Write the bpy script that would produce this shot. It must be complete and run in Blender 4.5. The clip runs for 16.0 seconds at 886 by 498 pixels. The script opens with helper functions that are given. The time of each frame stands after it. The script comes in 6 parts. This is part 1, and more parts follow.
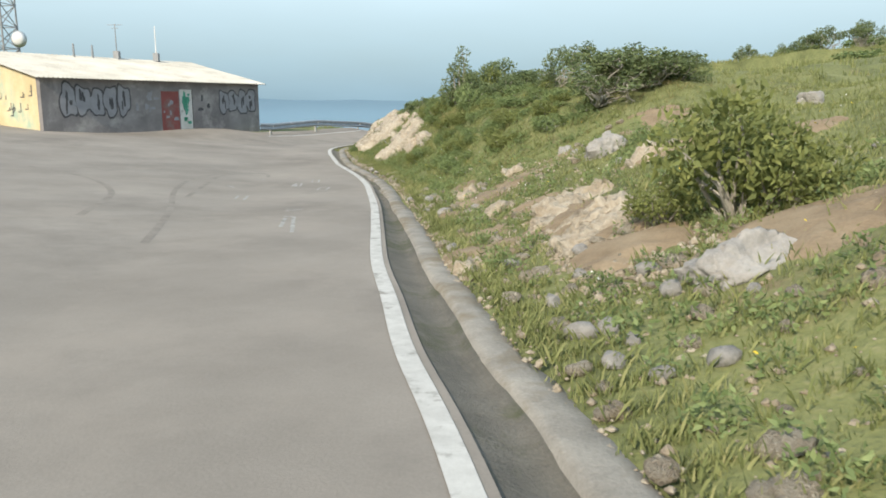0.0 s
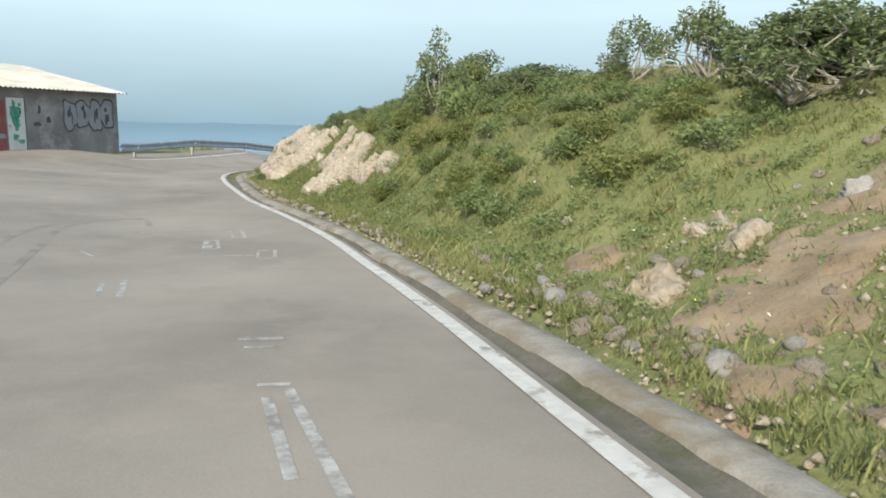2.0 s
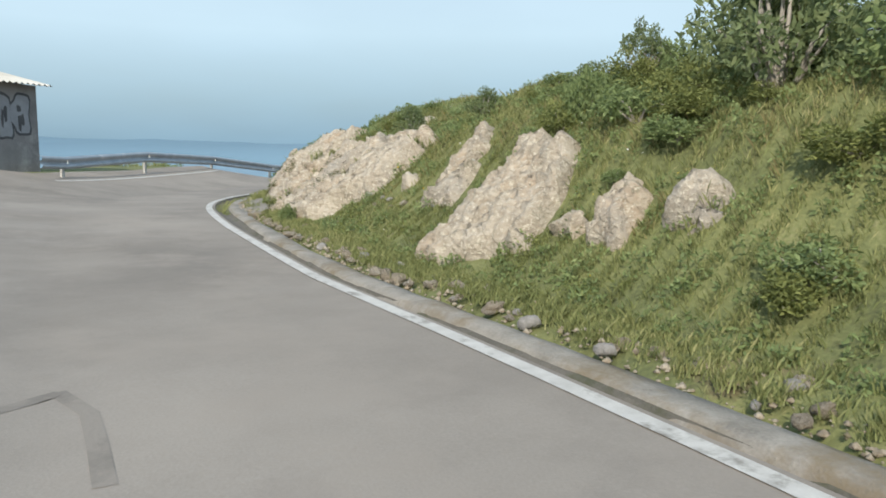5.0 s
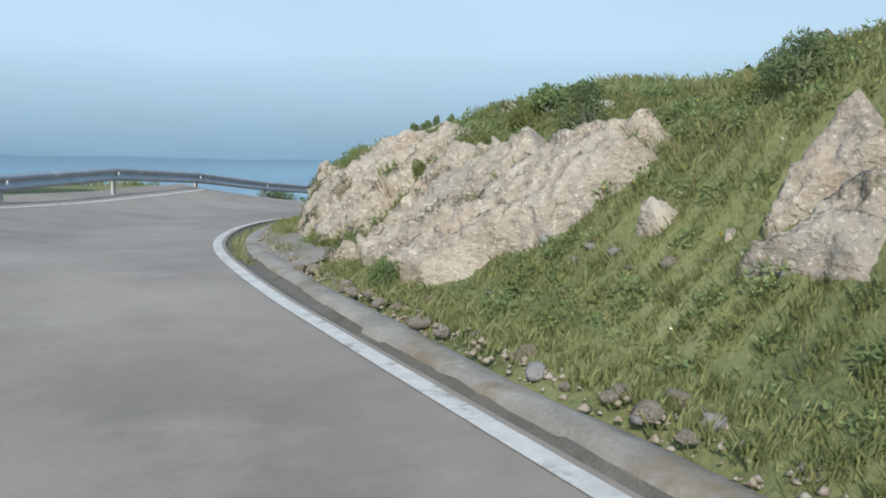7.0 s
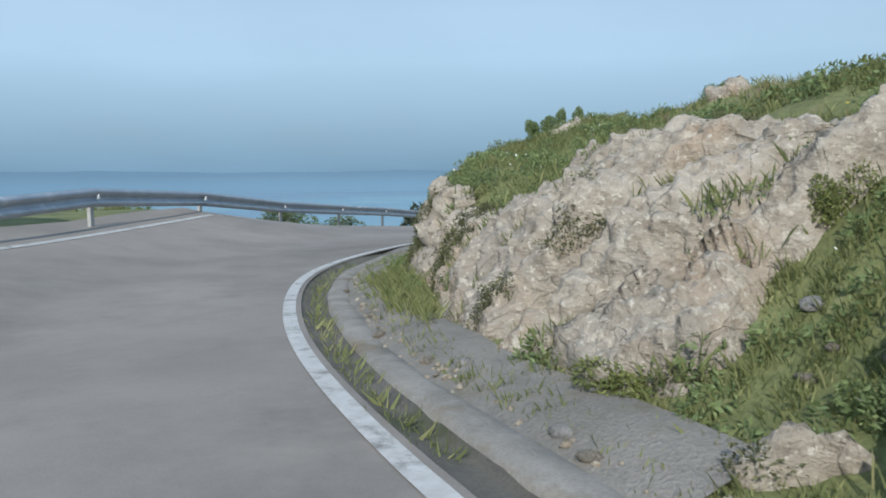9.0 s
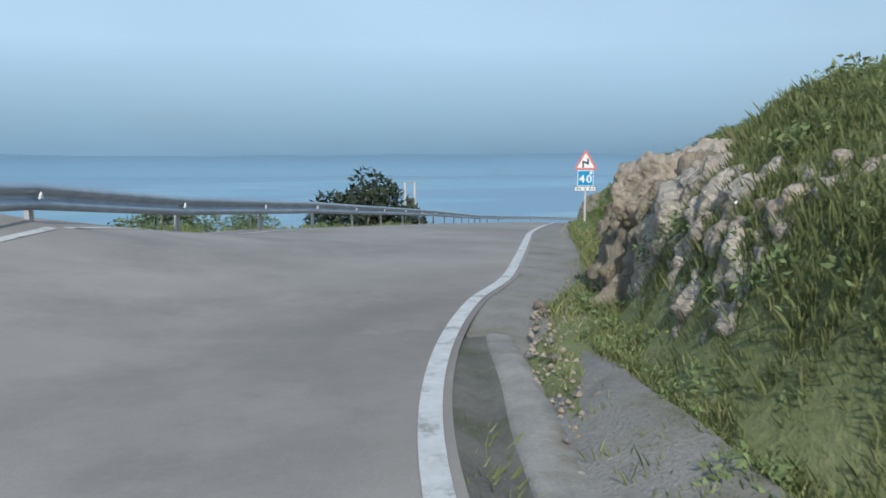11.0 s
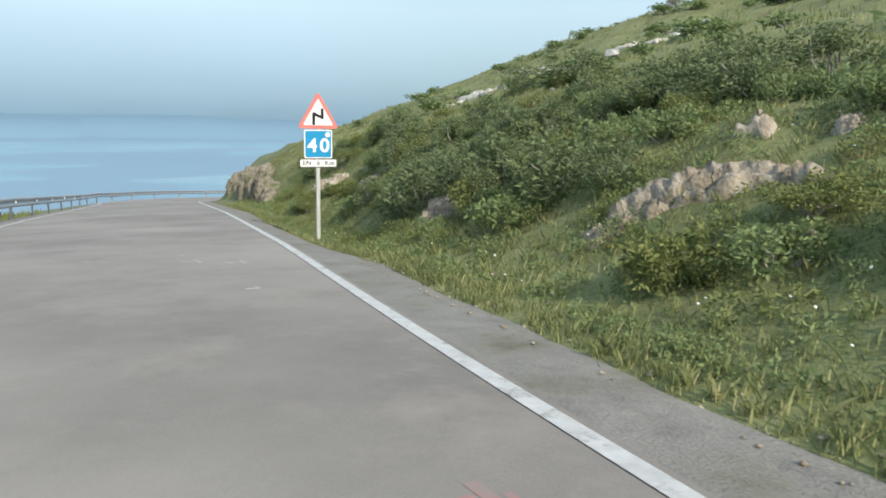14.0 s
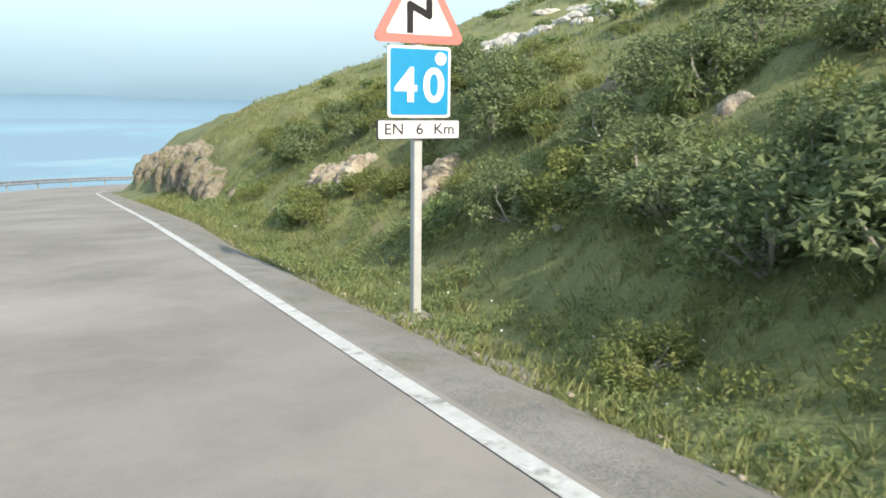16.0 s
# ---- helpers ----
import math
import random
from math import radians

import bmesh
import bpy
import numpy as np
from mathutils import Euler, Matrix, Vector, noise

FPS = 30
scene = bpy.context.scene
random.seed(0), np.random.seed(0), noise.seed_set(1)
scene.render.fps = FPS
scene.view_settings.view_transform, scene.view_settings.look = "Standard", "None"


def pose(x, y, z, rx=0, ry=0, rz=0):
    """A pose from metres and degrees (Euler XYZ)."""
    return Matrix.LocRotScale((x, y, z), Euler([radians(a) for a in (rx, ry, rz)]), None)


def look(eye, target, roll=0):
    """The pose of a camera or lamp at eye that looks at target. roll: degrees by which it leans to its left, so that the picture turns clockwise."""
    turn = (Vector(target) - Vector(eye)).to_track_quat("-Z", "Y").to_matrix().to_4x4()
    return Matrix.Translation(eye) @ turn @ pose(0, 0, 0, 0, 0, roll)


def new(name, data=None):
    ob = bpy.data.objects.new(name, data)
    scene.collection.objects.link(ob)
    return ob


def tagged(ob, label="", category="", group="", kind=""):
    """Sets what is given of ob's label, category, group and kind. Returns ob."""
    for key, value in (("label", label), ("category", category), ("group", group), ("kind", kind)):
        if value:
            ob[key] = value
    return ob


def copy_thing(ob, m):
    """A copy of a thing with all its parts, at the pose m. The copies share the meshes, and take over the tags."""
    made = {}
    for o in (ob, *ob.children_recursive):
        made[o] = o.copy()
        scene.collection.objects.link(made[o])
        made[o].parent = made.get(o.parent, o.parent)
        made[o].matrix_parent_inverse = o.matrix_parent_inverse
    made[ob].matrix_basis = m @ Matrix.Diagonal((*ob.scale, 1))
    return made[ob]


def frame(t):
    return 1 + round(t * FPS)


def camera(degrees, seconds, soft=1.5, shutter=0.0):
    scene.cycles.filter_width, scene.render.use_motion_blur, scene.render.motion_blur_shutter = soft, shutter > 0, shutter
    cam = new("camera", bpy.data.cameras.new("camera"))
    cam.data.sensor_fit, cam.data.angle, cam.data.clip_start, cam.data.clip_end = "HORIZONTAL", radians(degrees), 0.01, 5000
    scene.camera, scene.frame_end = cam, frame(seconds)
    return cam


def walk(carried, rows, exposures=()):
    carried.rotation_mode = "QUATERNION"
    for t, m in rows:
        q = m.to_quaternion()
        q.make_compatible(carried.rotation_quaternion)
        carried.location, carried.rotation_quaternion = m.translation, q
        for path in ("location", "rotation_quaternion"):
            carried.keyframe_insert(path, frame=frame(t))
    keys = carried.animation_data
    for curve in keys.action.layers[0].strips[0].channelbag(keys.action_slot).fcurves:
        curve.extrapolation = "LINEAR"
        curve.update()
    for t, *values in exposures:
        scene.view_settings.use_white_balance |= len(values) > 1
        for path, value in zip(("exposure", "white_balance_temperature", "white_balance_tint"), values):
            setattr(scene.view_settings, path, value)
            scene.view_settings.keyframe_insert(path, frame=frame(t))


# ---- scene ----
cam = camera(60.0, 16.0, soft=1.75, shutter=0.06)
PATH = [
    (0, pose(0.000, 0.000, 1.151, 79.39, -0.03, -0.00)),
    (0.5, pose(-0.601, 1.729, 1.067, 79.89, 0.24, -2.26)),
    (1, pose(-1.078, 3.385, 0.993, 80.47, 0.03, -4.95)),
    (1.5, pose(-1.508, 5.015, 0.927, 81.04, -0.11, -7.85)),
    (2, pose(-1.845, 6.550, 0.870, 81.17, -0.35, -9.94)),
    (2.5, pose(-2.133, 8.047, 0.832, 81.30, -0.33, -11.31)),
    (3, pose(-2.429, 9.506, 0.796, 81.28, -0.32, -11.78)),
    (3.2, pose(-2.540, 10.090, 0.782, 81.44, -0.38, -11.91)),
    (3.7, pose(-2.837, 11.527, 0.744, 81.62, -0.43, -12.43)),
    (4.2, pose(-3.132, 12.923, 0.702, 81.93, -0.52, -13.09)),
    (4.7, pose(-3.409, 14.281, 0.659, 82.30, -0.60, -13.82)),
    (5.3, pose(-3.690, 15.869, 0.612, 82.74, -0.62, -14.69)),
    (5.5, pose(-3.791, 16.365, 0.596, 82.96, -0.72, -14.99)),
    (6, pose(-3.974, 17.697, 0.562, 83.21, -0.57, -15.65)),
    (6.5, pose(-4.105, 19.026, 0.543, 83.31, -0.37, -16.10)),
    (7, pose(-4.263, 20.298, 0.552, 83.55, -0.06, -16.59)),
    (7.5, pose(-4.401, 21.540, 0.563, 83.57, 0.23, -17.04)),
    (8, pose(-4.564, 22.873, 0.569, 83.57, 0.34, -17.43)),
    (8.5, pose(-4.719, 24.230, 0.585, 83.85, 0.50, -17.69)),
    (9, pose(-4.852, 25.694, 0.616, 84.34, 0.64, -17.95)),
    (9.5, pose(-5.024, 27.331, 0.640, 84.13, 0.55, -18.71)),
    (9.7, pose(-5.075, 27.961, 0.652, 83.82, 0.34, -19.49)),
    (10.1, pose(-5.289, 29.386, 0.649, 83.58, 0.21, -20.83)),
    (10.5, pose(-5.136, 31.018, 0.612, 83.41, 0.14, -23.01)),
    (10.9, pose(-4.637, 32.776, 0.557, 83.28, 0.10, -25.97)),
    (11.3, pose(-3.865, 34.580, 0.500, 83.14, 0.07, -29.61)),
    (11.8, pose(-2.712, 36.777, 0.450, 82.89, 0.01, -35.00)),
    (12, pose(-2.423, 37.604, 0.438, 82.70, 0.34, -37.23)),
    (12.5, pose(-1.555, 39.740, 0.412, 82.43, -0.12, -43.14)),
    (13, pose(-0.588, 41.728, 0.381, 82.06, -0.84, -48.34)),
    (13.5, pose(0.481, 43.639, 0.308, 81.69, -1.05, -52.33)),
    (14, pose(1.641, 45.502, 0.213, 80.84, -1.04, -55.29)),
    (14.5, pose(2.996, 47.456, 0.094, 80.14, -0.99, -58.01)),
    (15, pose(4.448, 49.442, -0.053, 79.55, -0.77, -60.27)),
    (15.5, pose(6.081, 51.519, -0.223, 79.91, -0.44, -61.58)),
    (16, pose(7.804, 53.729, -0.414, 79.31, -0.63, -62.17)),
]

walk(cam, PATH, exposures=[(0.0, 0.42, 7100, 10), (3.0, 0.4, 7000, 10), (5.5, 0.2, 6600, 10), (7.0, 0.1, 6200, 10), (9.5, -0.1, 5950, 10), (11.8, 0.05, 5950, 10), (12.5, 0.18, 6200, 10), (13.5, 0.34, 6600, 10), (14.2, 0.44, 6700, 10), (15.0, 0.68, 6850, 10), (16.0, 0.8, 7000, 10)])

# ---- sky and sun ----
SUN_FROM = Vector((-0.44, -0.9, 0.0)).normalized()
SUN_HEIGHT = radians(33)
world = bpy.data.worlds.new("sky")
scene.world = world
world.use_nodes = True
wn, wl = world.node_tree.nodes, world.node_tree.links
wn.clear()
sky = wn.new("ShaderNodeTexSky")
sky.sky_type, sky.sun_disc = "NISHITA", False
sky.sun_elevation, sky.sun_rotation = SUN_HEIGHT, math.atan2(SUN_FROM.x, SUN_FROM.y)
sky.altitude, sky.air_density, sky.dust_density, sky.ozone_density = 200, 1.3, 3.5, 2.5
# thin high cloud and sea haze laid over the clear sky
coord = wn.new("ShaderNodeTexCoord")
split = wn.new("ShaderNodeSeparateXYZ")
wl.new(coord.outputs["Generated"], split.inputs[0])
stretch = wn.new("ShaderNodeMapping")
stretch.inputs["Scale"].default_value = (1.0, 1.0, 3.2)
wl.new(coord.outputs["Generated"], stretch.inputs["Vector"])
cloud = wn.new("ShaderNodeTexNoise")
cloud.inputs["Scale"].default_value, cloud.inputs["Detail"].default_value = 1.7, 6.0
wl.new(stretch.outputs[0], cloud.inputs["Vector"])
veil = wn.new("ShaderNodeMapRange")
veil.inputs["From Min"].default_value, veil.inputs["From Max"].default_value = 0.38, 0.68
veil.inputs["To Min"].default_value, veil.inputs["To Max"].default_value = 0.74, 1.0
wl.new(cloud.outputs["Fac"], veil.inputs["Value"])
tone = wn.new("ShaderNodeValToRGB")
wl.new(split.outputs["Z"], tone.inputs["Fac"])
tone.color_ramp.elements[0].position, tone.color_ramp.elements[0].color = 0.0, (2.6, 4.25, 5.6, 1)
tone.color_ramp.elements[1].position, tone.color_ramp.elements[1].color = 0.42, (4.6, 6.6, 8.8, 1)
e = tone.color_ramp.elements.new(0.05)
e.color = (3.35, 5.1, 6.4, 1)
e = tone.color_ramp.elements.new(0.14)
e.color = (5.2, 7.05, 8.4, 1)
e = tone.color_ramp.elements.new(0.24)
e.color = (5.2, 6.9, 8.4, 1)
mixer = wn.new("ShaderNodeMix")
mixer.data_type = "RGBA"
# the cloud thins out to the west, high up
thin = []
for axis_name, lo, hi in (("X", -0.1, -0.65), ("Z", 0.12, 0.34)):
    r = wn.new("ShaderNodeMapRange")
    r.inputs["From Min"].default_value, r.inputs["From Max"].default_value = lo, hi
    wl.new(split.outputs[axis_name], r.inputs["Value"])
    thin.append(r.outputs[0])
gap = wn.new("ShaderNodeMath")
gap.operation = "MULTIPLY"
wl.new(thin[0], gap.inputs[0])
wl.new(thin[1], gap.inputs[1])
cover = wn.new("ShaderNodeMath")
cover.operation = "MULTIPLY_ADD"
wl.new(gap.outputs[0], cover.inputs[0])
cover.inputs[1].default_value = -0.5
wl.new(veil.outputs[0], cover.inputs[2])
cover.use_clamp = True
wl.new(cover.outputs[0], mixer.inputs["Factor"])
wl.new(sky.outputs[0], mixer.inputs["A"])
wl.new(tone.outputs[0], mixer.inputs["B"])
back = wn.new("ShaderNodeBackground")
back.inputs["Strength"].default_value = 0.1
wl.new(mixer.outputs["Result"], back.inputs["Color"])
wl.new(back.outputs[0], wn.new("ShaderNodeOutputWorld").inputs["Surface"])

lamp = bpy.data.lights.new("sun", "SUN")
lamp.energy, lamp.angle, lamp.color = 3.5, radians(0.8), (1.0, 0.93, 0.82)
sun = new("sun", lamp)
sun.matrix_world = look((0, 0, 60), tuple(Vector((0, 0, 60)) - Vector((SUN_FROM.x * math.cos(SUN_HEIGHT), SUN_FROM.y * math.cos(SUN_HEIGHT), math.sin(SUN_HEIGHT)))))


# ---- materials ----
def material(name, colors, scale=4.0, fine=40.0, rough=0.9, bump=0.3, metal=0.0, spread=0.3, random_tint=0.0, island=False, stretch3=(1, 1, 1), stains=None, deep=0.02, detail=4):
    """Two scales of variation over a ramp of colours, with fine relief. stains: (colour, scale, low, high)."""
    m = bpy.data.materials.new(name)
    m.use_nodes = True
    n, l = m.node_tree.nodes, m.node_tree.links
    bsdf = n["Principled BSDF"]
    bsdf.inputs["Roughness"].default_value, bsdf.inputs["Metallic"].default_value = rough, metal
    co = n.new("ShaderNodeTexCoord")
    mp = n.new("ShaderNodeMapping")
    mp.inputs["Scale"].default_value = stretch3
    l.new(co.outputs["Object"], mp.inputs["Vector"])
    big = n.new("ShaderNodeTexNoise")
    big.inputs["Scale"].default_value, big.inputs["Detail"].default_value, big.inputs["Roughness"].default_value = scale, 6, 0.62
    l.new(mp.outputs[0], big.inputs["Vector"])
    small = n.new("ShaderNodeTexNoise")
    small.inputs["Scale"].default_value, small.inputs["Detail"].default_value, small.inputs["Roughness"].default_value = fine, detail, 0.6
    l.new(mp.outputs[0], small.inputs["Vector"])
    add = n.new("ShaderNodeMath")
    add.operation = "MULTIPLY_ADD"
    l.new(small.outputs["Fac"], add.inputs[0])
    add.inputs[1].default_value = spread
    l.new(big.outputs["Fac"], add.inputs[2])
    fac = add.outputs[0]
    if random_tint:
        tint = n.new("ShaderNodeNewGeometry" if island else "ShaderNodeObjectInfo")
        more = n.new("ShaderNodeMath")
        more.operation = "MULTIPLY_ADD"
        l.new(tint.outputs["Random Per Island" if island else "Random"], more.inputs[0])
        more.inputs[1].default_value = random_tint
        l.new(fac, more.inputs[2])
        fac = more.outputs[0]
    shift = n.new("ShaderNodeMapRange")
    shift.inputs["From Min"].default_value = 0.3 + spread * 0.35
    shift.inputs["From Max"].default_value = 0.7 + spread * 0.65 + random_tint
    l.new(fac, shift.inputs["Value"])
    ramp = n.new("ShaderNodeValToRGB")
    while len(ramp.color_ramp.elements) < len(colors):
        ramp.color_ramp.elements.new(0.5)
    for i, c in enumerate(colors):
        ramp.color_ramp.elements[i].position = i / max(1, len(colors) - 1)
        ramp.color_ramp.elements[i].color = (*c, 1)
    l.new(shift.outputs[0], ramp.inputs["Fac"])
    out = ramp.outputs["Color"]
    if stains:
        c, sc, lo, hi = stains
        st = n.new("ShaderNodeTexNoise")
        st.inputs["Scale"].default_value, st.inputs["Detail"].default_value, st.inputs["Roughness"].default_value = sc, 8, 0.7
        l.new(co.outputs["Object"], st.inputs["Vector"])
        mr = n.new("ShaderNodeMapRange")
        mr.inputs["From Min"].default_value, mr.inputs["From Max"].default_value = lo, hi
        l.new(st.outputs["Fac"], mr.inputs["Value"])
        mx = n.new("ShaderNodeMix")
        mx.data_type = "RGBA"
        l.new(mr.outputs[0], mx.inputs["Factor"])
        l.new(out, mx.inputs["A"])
        mx.inputs["B"].default_value = (*c, 1)
        out = mx.outputs["Result"]
    l.new(out, bsdf.inputs["Base Color"])
    if bump:
        b = n.new("ShaderNodeBump")
        b.inputs["Strength"].default_value, b.inputs["Distance"].default_value = bump, deep
        l.new(add.outputs[0], b.inputs["Height"])
        l.new(b.outputs[0], bsdf.inputs["Normal"])
    return m


def plain(name, color, rough=0.5, metal=0.0):
    return material(name, [tuple(v * 0.86 for v in color), color], 6, 60, rough, 0.05, metal)


def cracked(m, color, scale, width, strength=0.6):
    """Dark fissures along cell borders, over an existing material, with relief."""
    n, l = m.node_tree.nodes, m.node_tree.links
    bsdf = n["Principled BSDF"]
    co = n.new("ShaderNodeTexCoord")
    wob = n.new("ShaderNodeTexNoise")
    wob.inputs["Scale"].default_value, wob.inputs["Detail"].default_value = scale * 0.9, 5
    l.new(co.outputs["Object"], wob.inputs["Vector"])
    mixv = n.new("ShaderNodeMix")
    mixv.data_type = "VECTOR"
    mixv.inputs["Factor"].default_value = 0.35
    l.new(co.outputs["Object"], mixv.inputs["A"])
    l.new(wob.outputs["Color"], mixv.inputs["B"])
    v = n.new("ShaderNodeTexVoronoi")
    v.feature = "DISTANCE_TO_EDGE"
    v.inputs["Scale"].default_value = scale
    l.new(mixv.outputs["Result"], v.inputs["Vector"])
    mr = n.new("ShaderNodeMapRange")
    mr.inputs["From Min"].default_value, mr.inputs["From Max"].default_value = 0.0, width
    mr.inputs["To Min"].default_value, mr.inputs["To Max"].default_value = strength, 0.0
    l.new(v.outputs["Distance"], mr.inputs["Value"])
    old = bsdf.inputs["Base Color"].links[0].from_socket
    mx = n.new("ShaderNodeMix")
    mx.data_type = "RGBA"
    l.new(mr.outputs[0], mx.inputs["Factor"])
    l.new(old, mx.inputs["A"])
    mx.inputs["B"].default_value = (*color, 1)
    l.new(mx.outputs["Result"], bsdf.inputs["Base Color"])
    b = n.new("ShaderNodeBump")
    b.inputs["Strength"].default_value, b.inputs["Distance"].default_value = 0.8, 0.03
    b.invert = True
    l.new(mr.outputs[0], b.inputs["Height"])
    if bsdf.inputs["Normal"].links:
        l.new(bsdf.inputs["Normal"].links[0].from_socket, b.inputs["Normal"])
    l.new(b.outputs[0], bsdf.inputs["Normal"])
    return m


def patches(m, color, scale, lo, hi):
    """Stains with a shape of their own, such as moss, laid over a material."""
    n, l = m.node_tree.nodes, m.node_tree.links
    bsdf = n["Principled BSDF"]
    co = n.new("ShaderNodeTexCoord")
    st = n.new("ShaderNodeTexNoise")
    st.inputs["Scale"].default_value, st.inputs["Detail"].default_value, st.inputs["Roughness"].default_value = scale, 9, 0.72
    l.new(co.outputs["Object"], st.inputs["Vector"])
    mr = n.new("ShaderNodeMapRange")
    mr.inputs["From Min"].default_value, mr.inputs["From Max"].default_value = lo, hi
    l.new(st.outputs["Fac"], mr.inputs["Value"])
    mx = n.new("ShaderNodeMix")
    mx.data_type = "RGBA"
    l.new(mr.outputs[0], mx.inputs["Factor"])
    l.new(bsdf.inputs["Base Color"].links[0].from_socket, mx.inputs["A"])
    mx.inputs["B"].default_value = (*color, 1)
    l.new(mx.outputs["Result"], bsdf.inputs["Base Color"])
    return m


def leafy(m, share):
    """Lets part of the light through thin leaves."""
    n, l = m.node_tree.nodes, m.node_tree.links
    bsdf = n["Principled BSDF"]
    tr = n.new("ShaderNodeBsdfTranslucent")
    l.new(bsdf.inputs["Base Color"].links[0].from_socket, tr.inputs["Color"])
    mix = n.new("ShaderNodeMixShader")
    mix.inputs["Fac"].default_value = share
    l.new(bsdf.outputs[0], mix.inputs[1])
    l.new(tr.outputs[0], mix.inputs[2])
    l.new(mix.outputs[0], n["Material Output"].inputs["Surface"])
    return m


ASPHALT = patches(material("asphalt", [(0.185, 0.163, 0.14), (0.258, 0.23, 0.2), (0.34, 0.303, 0.264)], 0.3, 70, 0.88, 0.3, spread=0.3, stains=((0.17, 0.152, 0.134), 0.35, 0.5, 0.74)), (0.292, 0.256, 0.22), 0.9, 0.5, 0.72)
TYRE = material("tyre_rubber", [(0.175, 0.156, 0.136), (0.205, 0.183, 0.16)], 3, 50, 0.88, 0.3, stains=((0.25, 0.223, 0.194), 2.6, 0.4, 0.56))
SHOULDER = material("worn_shoulder", [(0.15, 0.138, 0.12), (0.24, 0.222, 0.194), (0.32, 0.297, 0.258)], 3.2, 50, 0.95, 0.9, spread=0.7, stains=((0.13, 0.12, 0.075), 1.6, 0.5, 0.7))
PAINT = material("road_paint", [(0.42, 0.41, 0.385), (0.6, 0.59, 0.56)], 9, 120, 0.75, 0.15, stains=((0.24, 0.225, 0.2), 5.0, 0.54, 0.66))
FADED = material("faded_paint", [(0.3, 0.29, 0.275), (0.5, 0.49, 0.47)], 14, 120, 0.8, 0.1, stains=((0.2, 0.19, 0.175), 9.0, 0.42, 0.62))
PINK = material("pink_chalk", [(0.3, 0.19, 0.17), (0.36, 0.19, 0.17)], 12, 120, 0.88, 0.1, stains=((0.26, 0.22, 0.19), 9.0, 0.42, 0.66))
CONCRETE = material("concrete", [(0.17, 0.158, 0.138), (0.27, 0.252, 0.222), (0.37, 0.346, 0.305)], 3.5, 60, 0.95, 0.6, spread=0.5, stains=((0.2, 0.165, 0.115), 1.4, 0.5, 0.62))
ROCK = patches(cracked(material("limestone", [(0.19, 0.164, 0.128), (0.35, 0.304, 0.238), (0.45, 0.4, 0.325), (0.52, 0.475, 0.4)], 2.8, 14, 0.93, 1.0, spread=0.9, stretch3=(1.0, 1.0, 1.5), stains=((0.42, 0.31, 0.21), 1.1, 0.52, 0.75), deep=0.05, detail=9), (0.12, 0.1, 0.075), 2.6, 0.01, 0.25), (0.1, 0.095, 0.055), 2.0, 0.6, 0.67)
patches(ROCK, (0.32, 0.295, 0.255), 0.8, 0.52, 0.66)
patches(ROCK, (0.58, 0.53, 0.43), 8.0, 0.57, 0.64)
patches(ROCK, (0.6, 0.555, 0.46), 26.0, 0.56, 0.63)
patches(ROCK, (0.2, 0.175, 0.14), 14.0, 0.6, 0.68)
BROWN_ROCK = patches(cracked(material("brown_limestone", [(0.095, 0.084, 0.066), (0.22, 0.192, 0.148), (0.35, 0.305, 0.235)], 3.0, 14, 0.94, 1.0, spread=0.9, stretch3=(1.0, 1.0, 0.45), stains=((0.33, 0.255, 0.155), 1.7, 0.48, 0.7), deep=0.06, detail=9), (0.05, 0.04, 0.03), 3.0, 0.014, 0.25), (0.07, 0.07, 0.05), 2.4, 0.6, 0.7)
FAR_ROCK = patches(material("tan_limestone", [(0.11, 0.095, 0.07), (0.23, 0.2, 0.15), (0.34, 0.3, 0.23)], 2.5, 9, 0.93, 1.0, spread=0.9, deep=0.08, detail=8), (0.1, 0.115, 0.05), 1.6, 0.53, 0.61)
TAN_ROCK = patches(material("tan_rock", [(0.17, 0.14, 0.105), (0.32, 0.27, 0.205), (0.43, 0.378, 0.302), (0.5, 0.455, 0.375)], 3.2, 16, 0.94, 1.0, spread=0.9, stains=((0.35, 0.275, 0.18), 1.8, 0.5, 0.7), deep=0.05, detail=9), (0.11, 0.1, 0.05), 2.6, 0.6, 0.68)
CREST_ROCK = material("white_limestone", [(0.344, 0.318, 0.267), (0.499, 0.473, 0.413), (0.585, 0.559, 0.499)], 2.0, 10, 0.93, 0.8, spread=0.7, deep=0.05)
GREY_ROCK = material("weathered_stone", [(0.19, 0.185, 0.175), (0.3, 0.29, 0.275), (0.39, 0.38, 0.36)], 3.0, 40, 0.92, 0.9, spread=0.5)
TURF = material("turf", [(0.06, 0.065, 0.028), (0.125, 0.142, 0.054), (0.19, 0.203, 0.08), (0.26, 0.247, 0.125)], 1.1, 26, 1.0, 1.0, spread=0.7, stains=((0.2, 0.15, 0.095), 0.9, 0.58, 0.72))
SOIL = material("bare_soil", [(0.16, 0.115, 0.072), (0.25, 0.19, 0.125), (0.33, 0.265, 0.185)], 2.5, 45, 1.0, 1.0, spread=0.4)
GRASS = leafy(material("grass_blade", [(0.090, 0.106, 0.036), (0.174, 0.204, 0.073), (0.283, 0.303, 0.124), (0.435, 0.391, 0.205)], 0.5, 6, 0.8, 0.0, random_tint=0.7, island=True), 0.3)
DRY = leafy(material("dry_grass", [(0.2, 0.17, 0.075), (0.36, 0.31, 0.15)], 0.8, 6, 0.85, 0.0, random_tint=0.6, island=True), 0.35)
